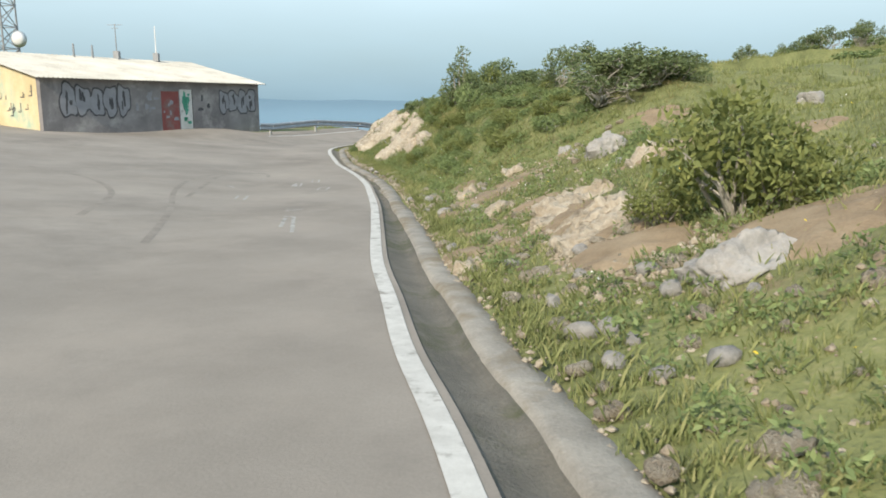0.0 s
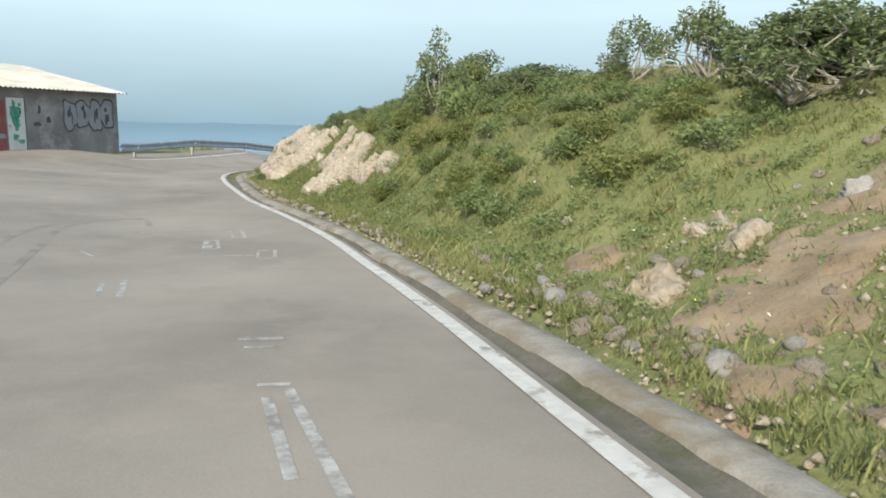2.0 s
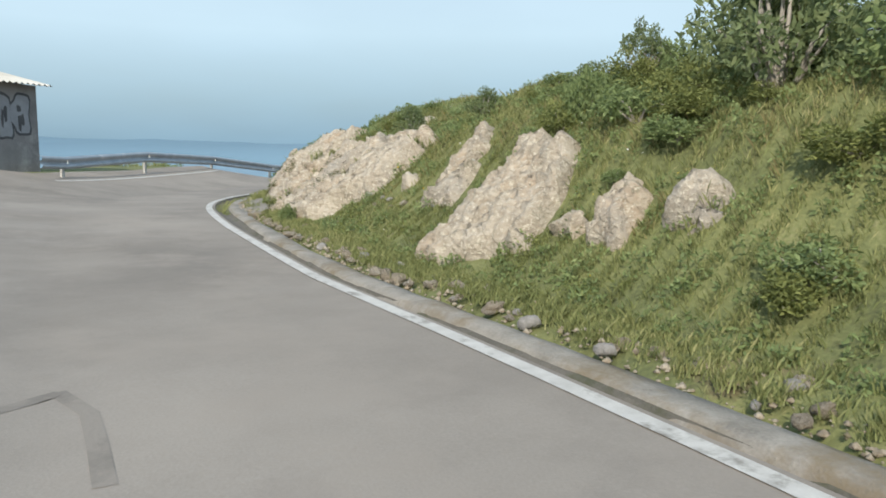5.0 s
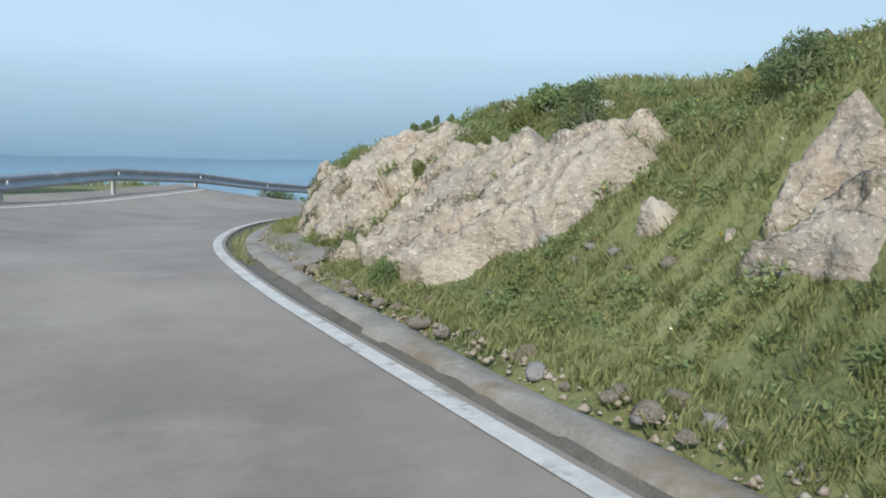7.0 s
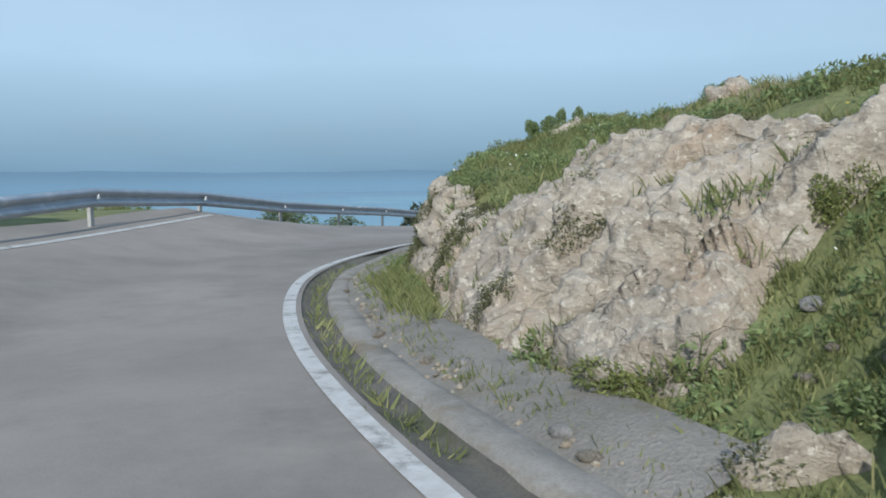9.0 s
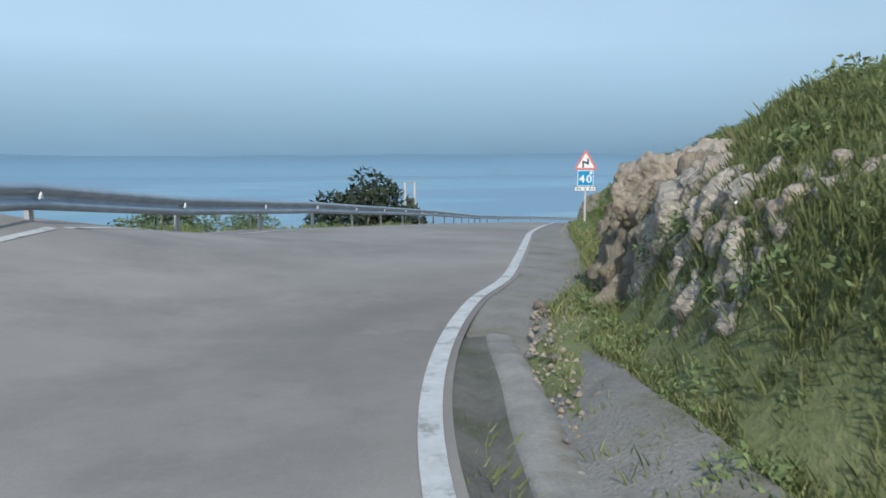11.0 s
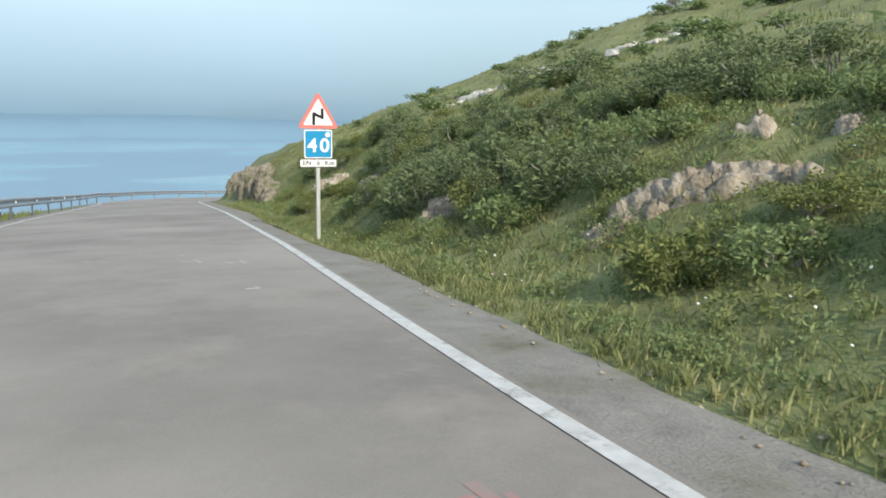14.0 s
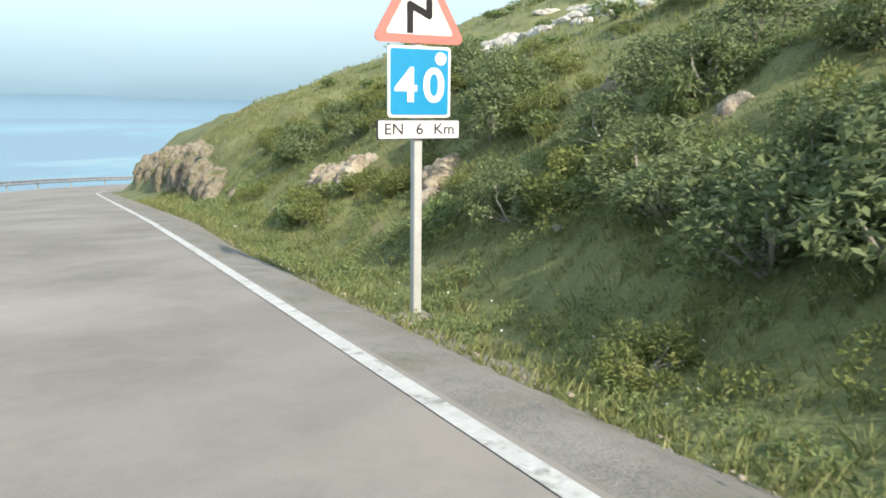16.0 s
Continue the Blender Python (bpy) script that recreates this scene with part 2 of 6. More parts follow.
LEAF = leafy(material("shrub_leaf", [(0.095, 0.135, 0.055), (0.19, 0.255, 0.1), (0.32, 0.385, 0.16)], 1.6, 12, 0.7, 0.0, random_tint=0.7, island=True), 0.35)
TREE_LEAF = leafy(material("tree_leaf", [(0.085, 0.115, 0.055), (0.165, 0.215, 0.095), (0.28, 0.33, 0.15)], 1.6, 12, 0.7, 0.0, random_tint=0.7, island=True), 0.35)
GORSE = leafy(material("gorse_leaf", [(0.1, 0.125, 0.04), (0.19, 0.22, 0.07), (0.31, 0.33, 0.11)], 1.6, 12, 0.75, 0.0, random_tint=0.7, island=True), 0.35)
HEATH = leafy(material("heath_leaf", [(0.06, 0.066, 0.033), (0.13, 0.138, 0.062), (0.215, 0.215, 0.1)], 1.6, 12, 0.8, 0.0, random_tint=0.7, island=True), 0.25)
PINE = material("pine_needle", [(0.016, 0.026, 0.014), (0.035, 0.05, 0.024)], 1.6, 12, 0.8, 0.0, random_tint=0.6, island=True)
BARK = material("grey_bark", [(0.22, 0.2, 0.17), (0.44, 0.41, 0.36)], 6, 60, 0.95, 0.6, stretch3=(1, 1, 0.3))
PETAL = material("white_petal", [(0.6, 0.6, 0.55), (0.8, 0.8, 0.76)], 5, 30, 0.7, 0.0)
YELLOW = material("yellow_petal", [(0.6, 0.42, 0.03), (0.75, 0.6, 0.06)], 5, 30, 0.7, 0.0)
ZINC = material("galvanised_steel", [(0.3, 0.33, 0.36), (0.44, 0.47, 0.5)], 3, 40, 0.5, 0.1, metal=0.55, stains=((0.55, 0.56, 0.57), 1.6, 0.6, 0.68))
POSTZ = material("dull_zinc", [(0.4, 0.41, 0.4), (0.55, 0.55, 0.53)], 4, 40, 0.6, 0.1, metal=0.3)
# the sea's base colour includes distance haze, pale enough to meet the horizon sky
HAZED_SEA = material("sea", [(0.182, 0.286, 0.365), (0.2, 0.308, 0.386)], 0.002, 0.05, 0.75, 0.0)
# coast land in the blue of distance haze, not its own ground colour
HAZED_LAND = material("haze_painted_land", [(0.175, 0.305, 0.385), (0.2, 0.335, 0.41), (0.265, 0.39, 0.44)], 0.004, 0.03, 1.0, 0.0, spread=0.6)
# hill colour holds the blue of the haze, set to merge with the horizon
HAZED_HILLS = material("haze_painted_hills", [(0.135, 0.228, 0.305), (0.142, 0.237, 0.314)], 0.002, 0.02, 1.0, 0.0)

# ---- plan: the edge line of the road and the ground ----
P5, UX, UY = (1.73, 53.36), 0.5807, 0.8141


def lane(along, off):
    """A place on the far straight: metres along the crash barrier and to its right."""
    return P5[0] + along * UX + off * UY, P5[1] + along * UY - off * UX


def bend(along, off, radius, step, count):
    """The barrier's far bend to the right, for a line that lies off metres inside it."""
    out = []
    for i in range(1, count + 1):
        a = i * step
        out.append(lane(along + (radius - off) * math.sin(a), off + (radius - off) * (1 - math.cos(a))))
    return out


EDGE = [(1.9, -22.0), (1.15, -10.0), (0.55, -2.0), (0.1, 2.0), (-0.2, 3.8), (-0.36, 5.0), (-0.58, 6.6), (-0.8, 9.0), (-1.04, 11.5), (-1.34, 13.95), (-1.58, 15.7),
        (-1.93, 17.6), (-2.32, 19.3), (-2.62, 20.5), (-2.99, 22.0), (-3.3, 23.5), (-3.58, 24.9), (-3.87, 26.4), (-4.15, 28.4), (-4.24, 30.5), (-4.1, 32.4), (-3.77, 34.2),
        (-3.24, 35.75), (-2.45, 37.25), (-1.4, 38.75)]
EDGE += [lane(a, o) for a, o in ((-12.0, 6.12), (-8.0, 6.1), (-4.0, 6.04), (0.0, 6.07), (4.0, 6.15), (9.0, 6.22), (16.0, 6.3), (25.0, 6.35), (43.0, 6.4))] + bend(43, 6.4, 35, 0.113, 12)
ROADZ_Y = [-30, -10, 0, 3.8, 9, 14, 18, 22, 25, 28, 31, 34, 37, 39.4, 41, 43.9, 46.2, 50.4, 54.3, 58.3, 65, 76, 90]
ROADZ_Z = [0.7, 0.35, 0.06, -0.09, -0.26, -0.4, -0.48, -0.52, -0.49, -0.45, -0.5, -0.56, -0.62, -0.66, -0.7, -0.83, -0.97, -1.32, -1.66, -2.05, -2.7, -3.75, -5.2]
RAIL = [(-8.35, 35.1), (-8.0, 36.0), (-6.51, 39.68), (-4.75, 43.26), (-2.67, 46.67), (-0.49, 50.03)]
RAIL += [lane(4.0 * k, 0) for k in range(0, 12)] + bend(44, 0, 35, 0.1143, 14)


def spline(points, step):
    """A smooth line through the points, cut evenly."""
    p = np.array([points[0], *points, points[-1]], float)
    out = []
    for i in range(1, len(p) - 2):
        a, b, c, d = p[i - 1:i + 3]
        n = max(2, int(np.hypot(*(c - b)) / 0.05))
        for k in range(n):
            t = k / n
            out.append(0.5 * ((2 * b) + (c - a) * t + (2 * a - 5 * b + 4 * c - d) * t * t + (3 * b - a - 3 * c + d) * t ** 3))
    out.append(p[-1])
    out = np.array(out)
    s = np.concatenate([[0], np.cumsum(np.hypot(*np.diff(out, axis=0).T))])
    q = np.arange(0, s[-1], step)
    return np.stack([np.interp(q, s, out[:, 0]), np.interp(q, s, out[:, 1])], 1)


LINE = spline(EDGE, 0.25)
TANGENT = np.gradient(LINE, axis=0)
TANGENT /= np.hypot(*TANGENT.T)[:, None]
# the far bend keeps falling after the line has turned away
LINE_S = np.arange(len(LINE)) * 0.25
TURN_S = LINE_S[np.argmax(LINE[:, 1] > 65.0)]
LINE_Z = np.where(LINE_S < TURN_S, np.interp(LINE[:, 1], ROADZ_Y, ROADZ_Z), -2.7 - 0.085 * (LINE_S - TURN_S))
CORNER_S = LINE_S[np.argmax(LINE[:, 1] > 33.5)]


def smooth(a, b, v):
    t = np.clip((np.asarray(v, float) - a) / (b - a), 0, 1)
    return t * t * (3 - 2 * t)


def nearest(x, y):
    """Arc length along the edge line, and the distance to its right (negative on the road)."""
    x, y = np.atleast_1d(np.asarray(x, float)), np.atleast_1d(np.asarray(y, float))
    s, d = np.zeros(len(x)), np.zeros(len(x))
    for i in range(0, len(x), 4000):
        dx, dy = x[i:i + 4000, None] - LINE[None, :, 0], y[i:i + 4000, None] - LINE[None, :, 1]
        j = np.argmin(dx * dx + dy * dy, axis=1)
        r = np.arange(len(j))
        side = dx[r, j] * TANGENT[j, 1] - dy[r, j] * TANGENT[j, 0]
        dist = np.sqrt(dx[r, j] ** 2 + dy[r, j] ** 2)
        inner = (j > 0) & (j < len(LINE) - 1)
        s[i:i + 4000] = LINE_S[j] + np.where(inner, np.clip(dx[r, j] * TANGENT[j, 0] + dy[r, j] * TANGENT[j, 1], -0.2, 0.2), 0)
        d[i:i + 4000] = np.where(inner, np.where(side >= 0, 1, -1) * np.maximum(np.abs(side), dist * 0.97), np.where(side >= 0, dist, -dist))
    return s, d


def edge_z(s):
    return np.interp(s, LINE_S, LINE_Z)


def edge_y(s):
    return np.interp(s, LINE_S, LINE[:, 1])


def road_z(s, d):
    """The road's surface to the left of the edge line, with its crossfall."""
    y = edge_y(s)
    fall = 0.085 * (1 - smooth(38, 46, y)) - 0.03 * smooth(44, 54, y)
    raised = 0.08 * smooth(30, 33.5, y) * (1 - smooth(39, 45, y))
    return edge_z(s) - fall * np.clip(d + 2.2, -14, 0) - raised * np.clip(d + 2.2, -3.8, 0)


# how far the paving reaches to the left of the edge line
PAVED_S = [0, 53, 56.8, 60, 63, 68, 75, 200]
PAVED_W = [31.5, 31.5, 5.15, 5.2, 6.0, 6.3, 6.55, 6.6]
BANK_D = [0, 0.6, 1.2, 1.7, 2.5, 3.4, 4.6, 6.5, 9.0]
BANK_H = [0, 0.02, 0.08, 0.46, 1.14, 1.5, 1.75, 1.95, 2.2]
VERGE_D = [0, 0.8, 1.25, 2.1, 2.7, 3.4, 4.6, 6.5, 9.0]
VERGE_H = [0, -0.04, 0.02, 0.36, 0.72, 1.12, 1.8, 2.5, 3.2]
CUT_H = [0, -0.04, 0.04, 0.9, 1.28, 1.5, 1.95, 2.6, 3.3]
WIDE_H = [0, -0.05, -0.1, -0.08, 0.22, 0.68, 1.65, 2.45, 3.2]
LOW_H = [0, 0.02, 0.1, 0.32, 0.68, 0.95, 1.25, 1.65, 2.1]


def ground(x, y):
    """The height of the open ground."""
    x, y = np.atleast_1d(np.asarray(x, float)), np.atleast_1d(np.asarray(y, float))
    s, d = nearest(x, y)
    ey = edge_y(s)
    along = (x - P5[0]) * UX + (y - P5[1]) * UY
    far = -0.3 - 0.055 * np.logaddexp(0, (along + 8) / 6) * 6
    near = np.exp(-np.clip(d - 2, 0, None) / 5)
    base = edge_z(s) * near + far * (1 - near)
    low, mid = np.interp(d, BANK_D, LOW_H), np.interp(d, BANK_D, BANK_H)
    low = low + (mid - low) * smooth(33.2, 36.2, s)
    verge = np.interp(d, VERGE_D, CUT_H)
    verge = verge + (np.interp(d, VERGE_D, VERGE_H) - verge) * smooth(69, 73, s)
    verge = verge + (np.interp(d, VERGE_D, WIDE_H) - verge) * smooth(80, 84, s) * (1 - smooth(89, 93, s))
    bank = low + (verge - low) * smooth(CORNER_S, CORNER_S + 7, s)
    bank = bank + 0.95 * smooth(97, 105, s) * smooth(1.9, 2.7, d)
    bank = bank + 0.3 * np.exp(-((s - 42) / 5) ** 2) * smooth(1.8, 2.9, d) * (1 - smooth(6.5, 9.5, d))
    # the hill is flatter behind the bend, and again over the far cutting
    bank = bank - 0.56 * smooth(2.8, 7.0, d) * smooth(54, 60, s) * (1 - smooth(72, 84, s))
    bank = bank - 0.6 * smooth(3.2, 6.5, d) * (1 - smooth(15, 22, d)) * smooth(96, 102, s)
    slope = 0.085 + 0.235 * smooth(-14, 10, along)
    rise = slope * np.clip(d - 9, 0, 45) + 0.02 * np.clip(d - 54, 0, None)
    lumps = (0.16 * np.sin(x * 0.9 + 1.3 * np.sin(y * 0.6)) * np.sin(y * 0.8 + 0.7) + 0.07 * np.sin(x * 2.3 + y * 1.1) * np.sin(y * 2.9 - x * 0.7)) * smooth(1.3, 3.2, d)
    lumps = lumps + 0.5 * smooth(1.7, 2.6, d) * np.exp(-((s - 60.3) / 1.5) ** 2 - ((d - 3.1) / 1.6) ** 2)
    lumps = lumps + 0.6 * smooth(53.2, 56.4, s) * (1 - smooth(60.6, 61.8, s)) * smooth(1.15, 1.55, d) * (1 - smooth(1.9, 2.7, d))
    dip = 0.24 * smooth(78, 83, s) * (1 - smooth(90, 96, s)) * smooth(0.4, 1.1, d) * (1 - smooth(1.5, 2.6, d))
    hill = base + bank + rise + lumps - dip - 0.2 * (1 - smooth(0.4, 0.64, d)) * (1 - smooth(CORNER_S + 5, CORNER_S + 9, s)) - 0.1 * (1 - smooth(0.6, 0.9, d)) * smooth(CORNER_S + 5, CORNER_S + 9, s)
    # the road side: level under the paving, then down the hill
    wide = np.interp(s, PAVED_S, PAVED_W) + 0.35
    out = np.clip(-d - wide, 0, None)
    left = road_z(s, d) - 0.07 - 0.1 * np.clip(out, 0, 4) - 0.42 * np.clip(out - 4, 0, 120) + 0.15 * np.sin(x * 0.5) * np.sin(y * 0.43) * smooth(2, 8, out)
    return np.where(d > 0, hill, left)
# ---- end of plan ----


# ---- building helpers ----
def from_arrays(name, verts, faces, mat, smooth_faces=False):
    """A mesh out of number arrays; faces all have the same count of corners."""
    me = bpy.data.meshes.new(name)
    verts, faces = np.asarray(verts, np.float32), np.asarray(faces, np.int32)
    me.vertices.add(len(verts))
    me.vertices.foreach_set("co", verts.ravel())
    k = faces.shape[1]
    me.loops.add(faces.size)
    me.loops.foreach_set("vertex_index", faces.ravel())
    me.polygons.add(len(faces))
    me.polygons.foreach_set("loop_start", np.arange(0, faces.size, k, dtype=np.int32))
    if smooth_faces:
        me.polygons.foreach_set("use_smooth", np.ones(len(faces), bool))
    me.update(calc_edges=True)
    me.validate()
    me.materials.append(mat)
    return me


def part(name, bm, mat, parent=None, label="", smooth_faces=False):
    """Links a bmesh or a mesh as one object, under a thing or a part."""
    if isinstance(bm, bmesh.types.BMesh):
        me = bpy.data.meshes.new(name)
        bmesh.ops.recalc_face_normals(bm, faces=bm.faces[:])
        for f in bm.faces:
            f.smooth = smooth_faces
        bm.to_mesh(me)
        bm.free()
        me.materials.append(mat)
    else:
        me = bm
    ob = new(name, me)
    if parent is not None:
        ob.parent = parent
    if label:
        ob["label"] = label
    return ob


def thing(name, m, label, category, group="", kind=""):
    ob = new(name)
    ob.matrix_world = m
    return tagged(ob, label, category, group, kind)


def box(bm, x0, x1, y0, y1, z0, z1, bevel=0.0):
    r = bmesh.ops.create_cube(bm, size=1)
    bmesh.ops.transform(bm, verts=r["verts"], matrix=Matrix.Translation(((x0 + x1) / 2, (y0 + y1) / 2, (z0 + z1) / 2)) @ Matrix.Diagonal((x1 - x0, y1 - y0, z1 - z0, 1)))
    if bevel:
        bmesh.ops.bevel(bm, geom=list({e for v in r["verts"] for e in v.link_edges}), offset=bevel, segments=1, affect="EDGES")
    return bm


def tube(bm, a, b, r0, r1=None, sides=8):
    a, b = Vector(a), Vector(b)
    d = b - a
    r = bmesh.ops.create_cone(bm, segments=sides, radius1=r0, radius2=r0 if r1 is None else r1, depth=d.length, cap_ends=True)
    bmesh.ops.transform(bm, verts=r["verts"], matrix=Matrix.Translation((a + b) / 2) @ d.to_track_quat("Z", "Y").to_matrix().to_4x4())
    return bm


def strip(name, line_s, offsets, height, mat, smooth_faces=True):
    """A ribbon along the edge line; offsets(i) and height(s, d, k) give its cross-section."""
    verts, faces = [], []
    idx = [int(round(s / 0.25)) for s in line_s]
    width = None
    for i in idx:
        i = min(i, len(LINE) - 1)
        ds = offsets(LINE_S[i])
        width = len(ds)
        nx, ny = TANGENT[i, 1], -TANGENT[i, 0]
        for k, d in enumerate(ds):
            verts.append((LINE[i, 0] + nx * d, LINE[i, 1] + ny * d, height(LINE_S[i], d, k)))
    for r in range(len(idx) - 1):
        for k in range(width - 1):
            a = r * width + k
            faces.append((a, a + 1, a + width + 1, a + width))
    return from_arrays(name, verts, faces, mat, smooth_faces)


# ---- ground, road, gutter ----
def axis(lo, a, b, hi, step, grow):
    mid = list(np.arange(a, b, step))
    left, right, w = [], [], step
    v = a
    while v > lo:
        w *= grow
        v -= w
        left.append(v)
    v, w = mid[-1], step
    while v < hi:
        w *= grow
        v += w
        right.append(v)
    return np.array(left[::-1] + mid + right)


gx, gy = axis(-190, -9, 26, 260, 0.3, 1.14), axis(-120, -6, 72, 260, 0.3, 1.14)
mx, my = np.meshgrid(gx, gy)
px, py = mx.ravel(), my.ravel()
pz = ground(px, py)
ii = np.arange((len(gy) - 1) * len(gx)).reshape(len(gy) - 1, len(gx))[:, :-1].ravel()
hill = part("ground", from_arrays("ground", np.stack([px, py, pz], 1), np.stack([ii, ii + 1, ii + len(gx) + 1, ii + len(gx)], 1), TURF, True), TURF)
tagged(hill, "grassy hillside with bare earth and worn turf", "ground", kind="structure")

END_S = LINE_S[-1] - 1


def road_width(s):
    return float(np.interp(s, PAVED_S, PAVED_W))


def paved(s):
    """The road's cross-section: close columns near the edge line, wide ones beyond."""
    wide = road_width(s)
    f = min(1.0, (wide - 0.3) / 6.6)
    return [0.1] + [-0.2 * k * f for k in range(34)] + [-6.6 * f - (wide - 6.6 * f) * k / 12 for k in range(1, 13)]


road = part("road", strip("road", np.arange(0, END_S, 0.25), paved, lambda s, d, k: float(road_z(s, d)), ASPHALT), ASPHALT)
tagged(road, "grey worn asphalt road with dark tyre marks", "road", kind="structure")
edge_line = part("edge_line", strip("edge_line", np.arange(0, END_S, 0.25), lambda s: (-0.055, 0.055), lambda s, d, k: float(edge_z(s)) + 0.006, PAINT), PAINT)
tagged(edge_line, "worn white painted edge line", "road marking", kind="structure")
GUTTER_END = CORNER_S + 6.5
WOBBLE = lambda s, k: 0.01 * math.sin(s * 1.7 + k) + 0.008 * math.sin(s * 4.1 + 2 * k) + 0.03 * noise.noise((s * 1.3, k * 7.0, 0.0)) + 0.02 * noise.noise((s * 4.0, k * 3.0, 5.0))
CHANNEL = material("silted_channel", [(0.085, 0.078, 0.066), (0.13, 0.12, 0.1), (0.18, 0.165, 0.14)], 3.0, 50, 0.95, 0.8, spread=0.6, stains=((0.075, 0.08, 0.04), 1.7, 0.52, 0.66))


def channel(s):
    """How wide the gutter's channel is."""
    return (0.2 + 0.13 * (1 - float(smooth(29, 34.5, s))) + 0.09 * float(smooth(46, 50, s))) * (1 - 0.9 * float(smooth(GUTTER_END - 3.5, GUTTER_END, s)))


def gutter_fade(s, k):
    return 0.12 * float(smooth(GUTTER_END - 3.0, GUTTER_END, s)) * (k > 0)


def gutter_z(s, d, k):
    deep = (0.0, -0.012, -0.05, -0.07, -0.065, -0.035, -0.06)[k] * (1 - float(smooth(GUTTER_END - 6, GUTTER_END, s)))
    return float(edge_z(s)) + deep - gutter_fade(s, k) + (0.004 * math.sin(s * 2.3 + k * 1.9) if k > 1 else 0)


def kerb_z(s, d, k):
    return float(edge_z(s)) + (-0.075, -0.022, -0.004, 0.0, -0.01, -0.06)[k] - gutter_fade(s, k + 1) + (0.006 * math.sin(s * 2.1 + k * 0.4) + 0.012 * noise.noise((s * 2.4, k * 0.5, 2.0)))


gutter = part("gutter", strip("gutter", np.arange(0, GUTTER_END, 0.25), lambda s: [0.056] + [0.056 + f * channel(s) + 0.6 * WOBBLE(s, k + 1) for k, f in enumerate((0.12, 0.4, 0.65, 0.88, 1.0, 1.12))], gutter_z, CHANNEL), CHANNEL)
tagged(gutter, "dark silted drainage channel beside the road", "gutter", kind="structure")
kerb = part("gutter_kerb", strip("gutter_kerb", np.arange(0, GUTTER_END, 0.25), lambda s: [0.05 + channel(s) + e + WOBBLE(s, 5 + k) * (0.5 if k < 3 else 1.2) for k, e in enumerate((-0.015, 0.012, 0.045, 0.14, 0.215, 0.25))], kerb_z, CONCRETE), CONCRETE)
tagged(kerb, "pale worn concrete kerb strip along the gutter", "kerb", kind="structure")


def shoulder_z(s, d, k):
    dip = 0.24 * float(smooth(78, 83, s) * (1 - smooth(90, 96, s)) * smooth(0.4, 1.1, d))
    return float(edge_z(s)) + (-0.004, -0.012, -0.02, -0.035, -0.04, -0.1)[k] - dip - 0.1 * (1 - float(smooth(GUTTER_END - 3, GUTTER_END - 0.5, s)))


shoulder = part("shoulder", strip("shoulder", np.arange(GUTTER_END - 3.0, END_S, 0.25), lambda s: [(0.07, 0.2, 0.4, 0.6, 0.78 + 2.5 * WOBBLE(s, 1), 0.95 + 4 * WOBBLE(s, 2))[k] * (1 + 0.35 * float(smooth(80, 84, s) * (1 - smooth(88, 92, s)))) if k else 0.07 for k in range(6)], shoulder_z, SHOULDER), SHOULDER)
tagged(shoulder, "worn grey gravel shoulder with ragged edge", "shoulder", kind="structure")

# worn paving between the gutter and the rock at the bend
apron = part("apron", strip("apron", np.arange(50.0, 61.6, 0.25), lambda s: [0.5, 0.68, 0.86 + WOBBLE(s, 2), 1.02 + 2.5 * WOBBLE(s, 4)], lambda s, d, k: float(edge_z(s)) + (-0.03, 0.045, 0.1, 0.11)[k] + 0.006 * math.sin(3.1 * s + k) - 0.22 * float(smooth(58.6, 61.2, s + 0.5 * math.sin(2 * k))), SHOULDER), SHOULDER)
tagged(apron, "worn grey paving beside the gutter at the bend", "paving", kind="structure")

# flat sheet of water; its haze is only in the colour
sea = part("sea", from_arrays("sea", [(-4900, -4900, -95), (4900, -4900, -95), (4900, 4900, -95), (-4900, 4900, -95)], [(0, 1, 2, 3)], HAZED_SEA), HAZED_SEA)
tagged(sea, "blue sea far below with haze painted into its colour", "sea", kind="structure")


# ---- crash barrier ----
def at(x, y):
    """The surface that things stand on at a place: the paving left of the edge line, else the ground."""
    s, d = nearest([x], [y])
    return float(road_z(s, d)[0]) if -road_width(s[0]) < d[0] < 0 else float(ground([x], [y])[0])


barrier = thing("crash_barrier", pose(0, 0, 0), "grey galvanised steel crash barrier on posts along the road", "guard rail")
bm = bmesh.new()
for x0, x1, y0, y1 in ((-0.05, 0.05, -0.03, -0.022), (-0.05, -0.044, -0.03, 0.03), (0.044, 0.05, -0.03, 0.03), (-0.05, -0.02, 0.024, 0.03), (0.02, 0.05, 0.024, 0.03)):
    box(bm, x0, x1, y0, y1, -0.35, 0.68)
post_mesh = bpy.data.meshes.new("post")
bm.to_mesh(post_mesh)
bm.free()
post_mesh.materials.append(POSTZ)
bm = bmesh.new()
r = bmesh.ops.create_cone(bm, segments=3, radius1=0.055, radius2=0.05, depth=0.02, cap_ends=True)
bmesh.ops.rotate(bm, verts=bm.verts[:], cent=(0, 0, 0), matrix=Matrix.Rotation(radians(90), 3, "X"))
reflector_mesh = bpy.data.meshes.new("reflector")
bm.to_mesh(reflector_mesh)
bm.free()
reflector_mesh.materials.append(plain("white_reflector", (0.75, 0.75, 0.72), 0.35))
WAVE = [(0.0, -0.155), (0.02, -0.15), (0.075, -0.115), (0.078, -0.075), (0.02, -0.03), (0.0, 0.0), (0.02, 0.03), (0.078, 0.075), (0.075, 0.115), (0.02, 0.15), (0.0, 0.155)]
SINK = (0.2, 0.21, 0.08, 0.28, 0.13, 0.05)
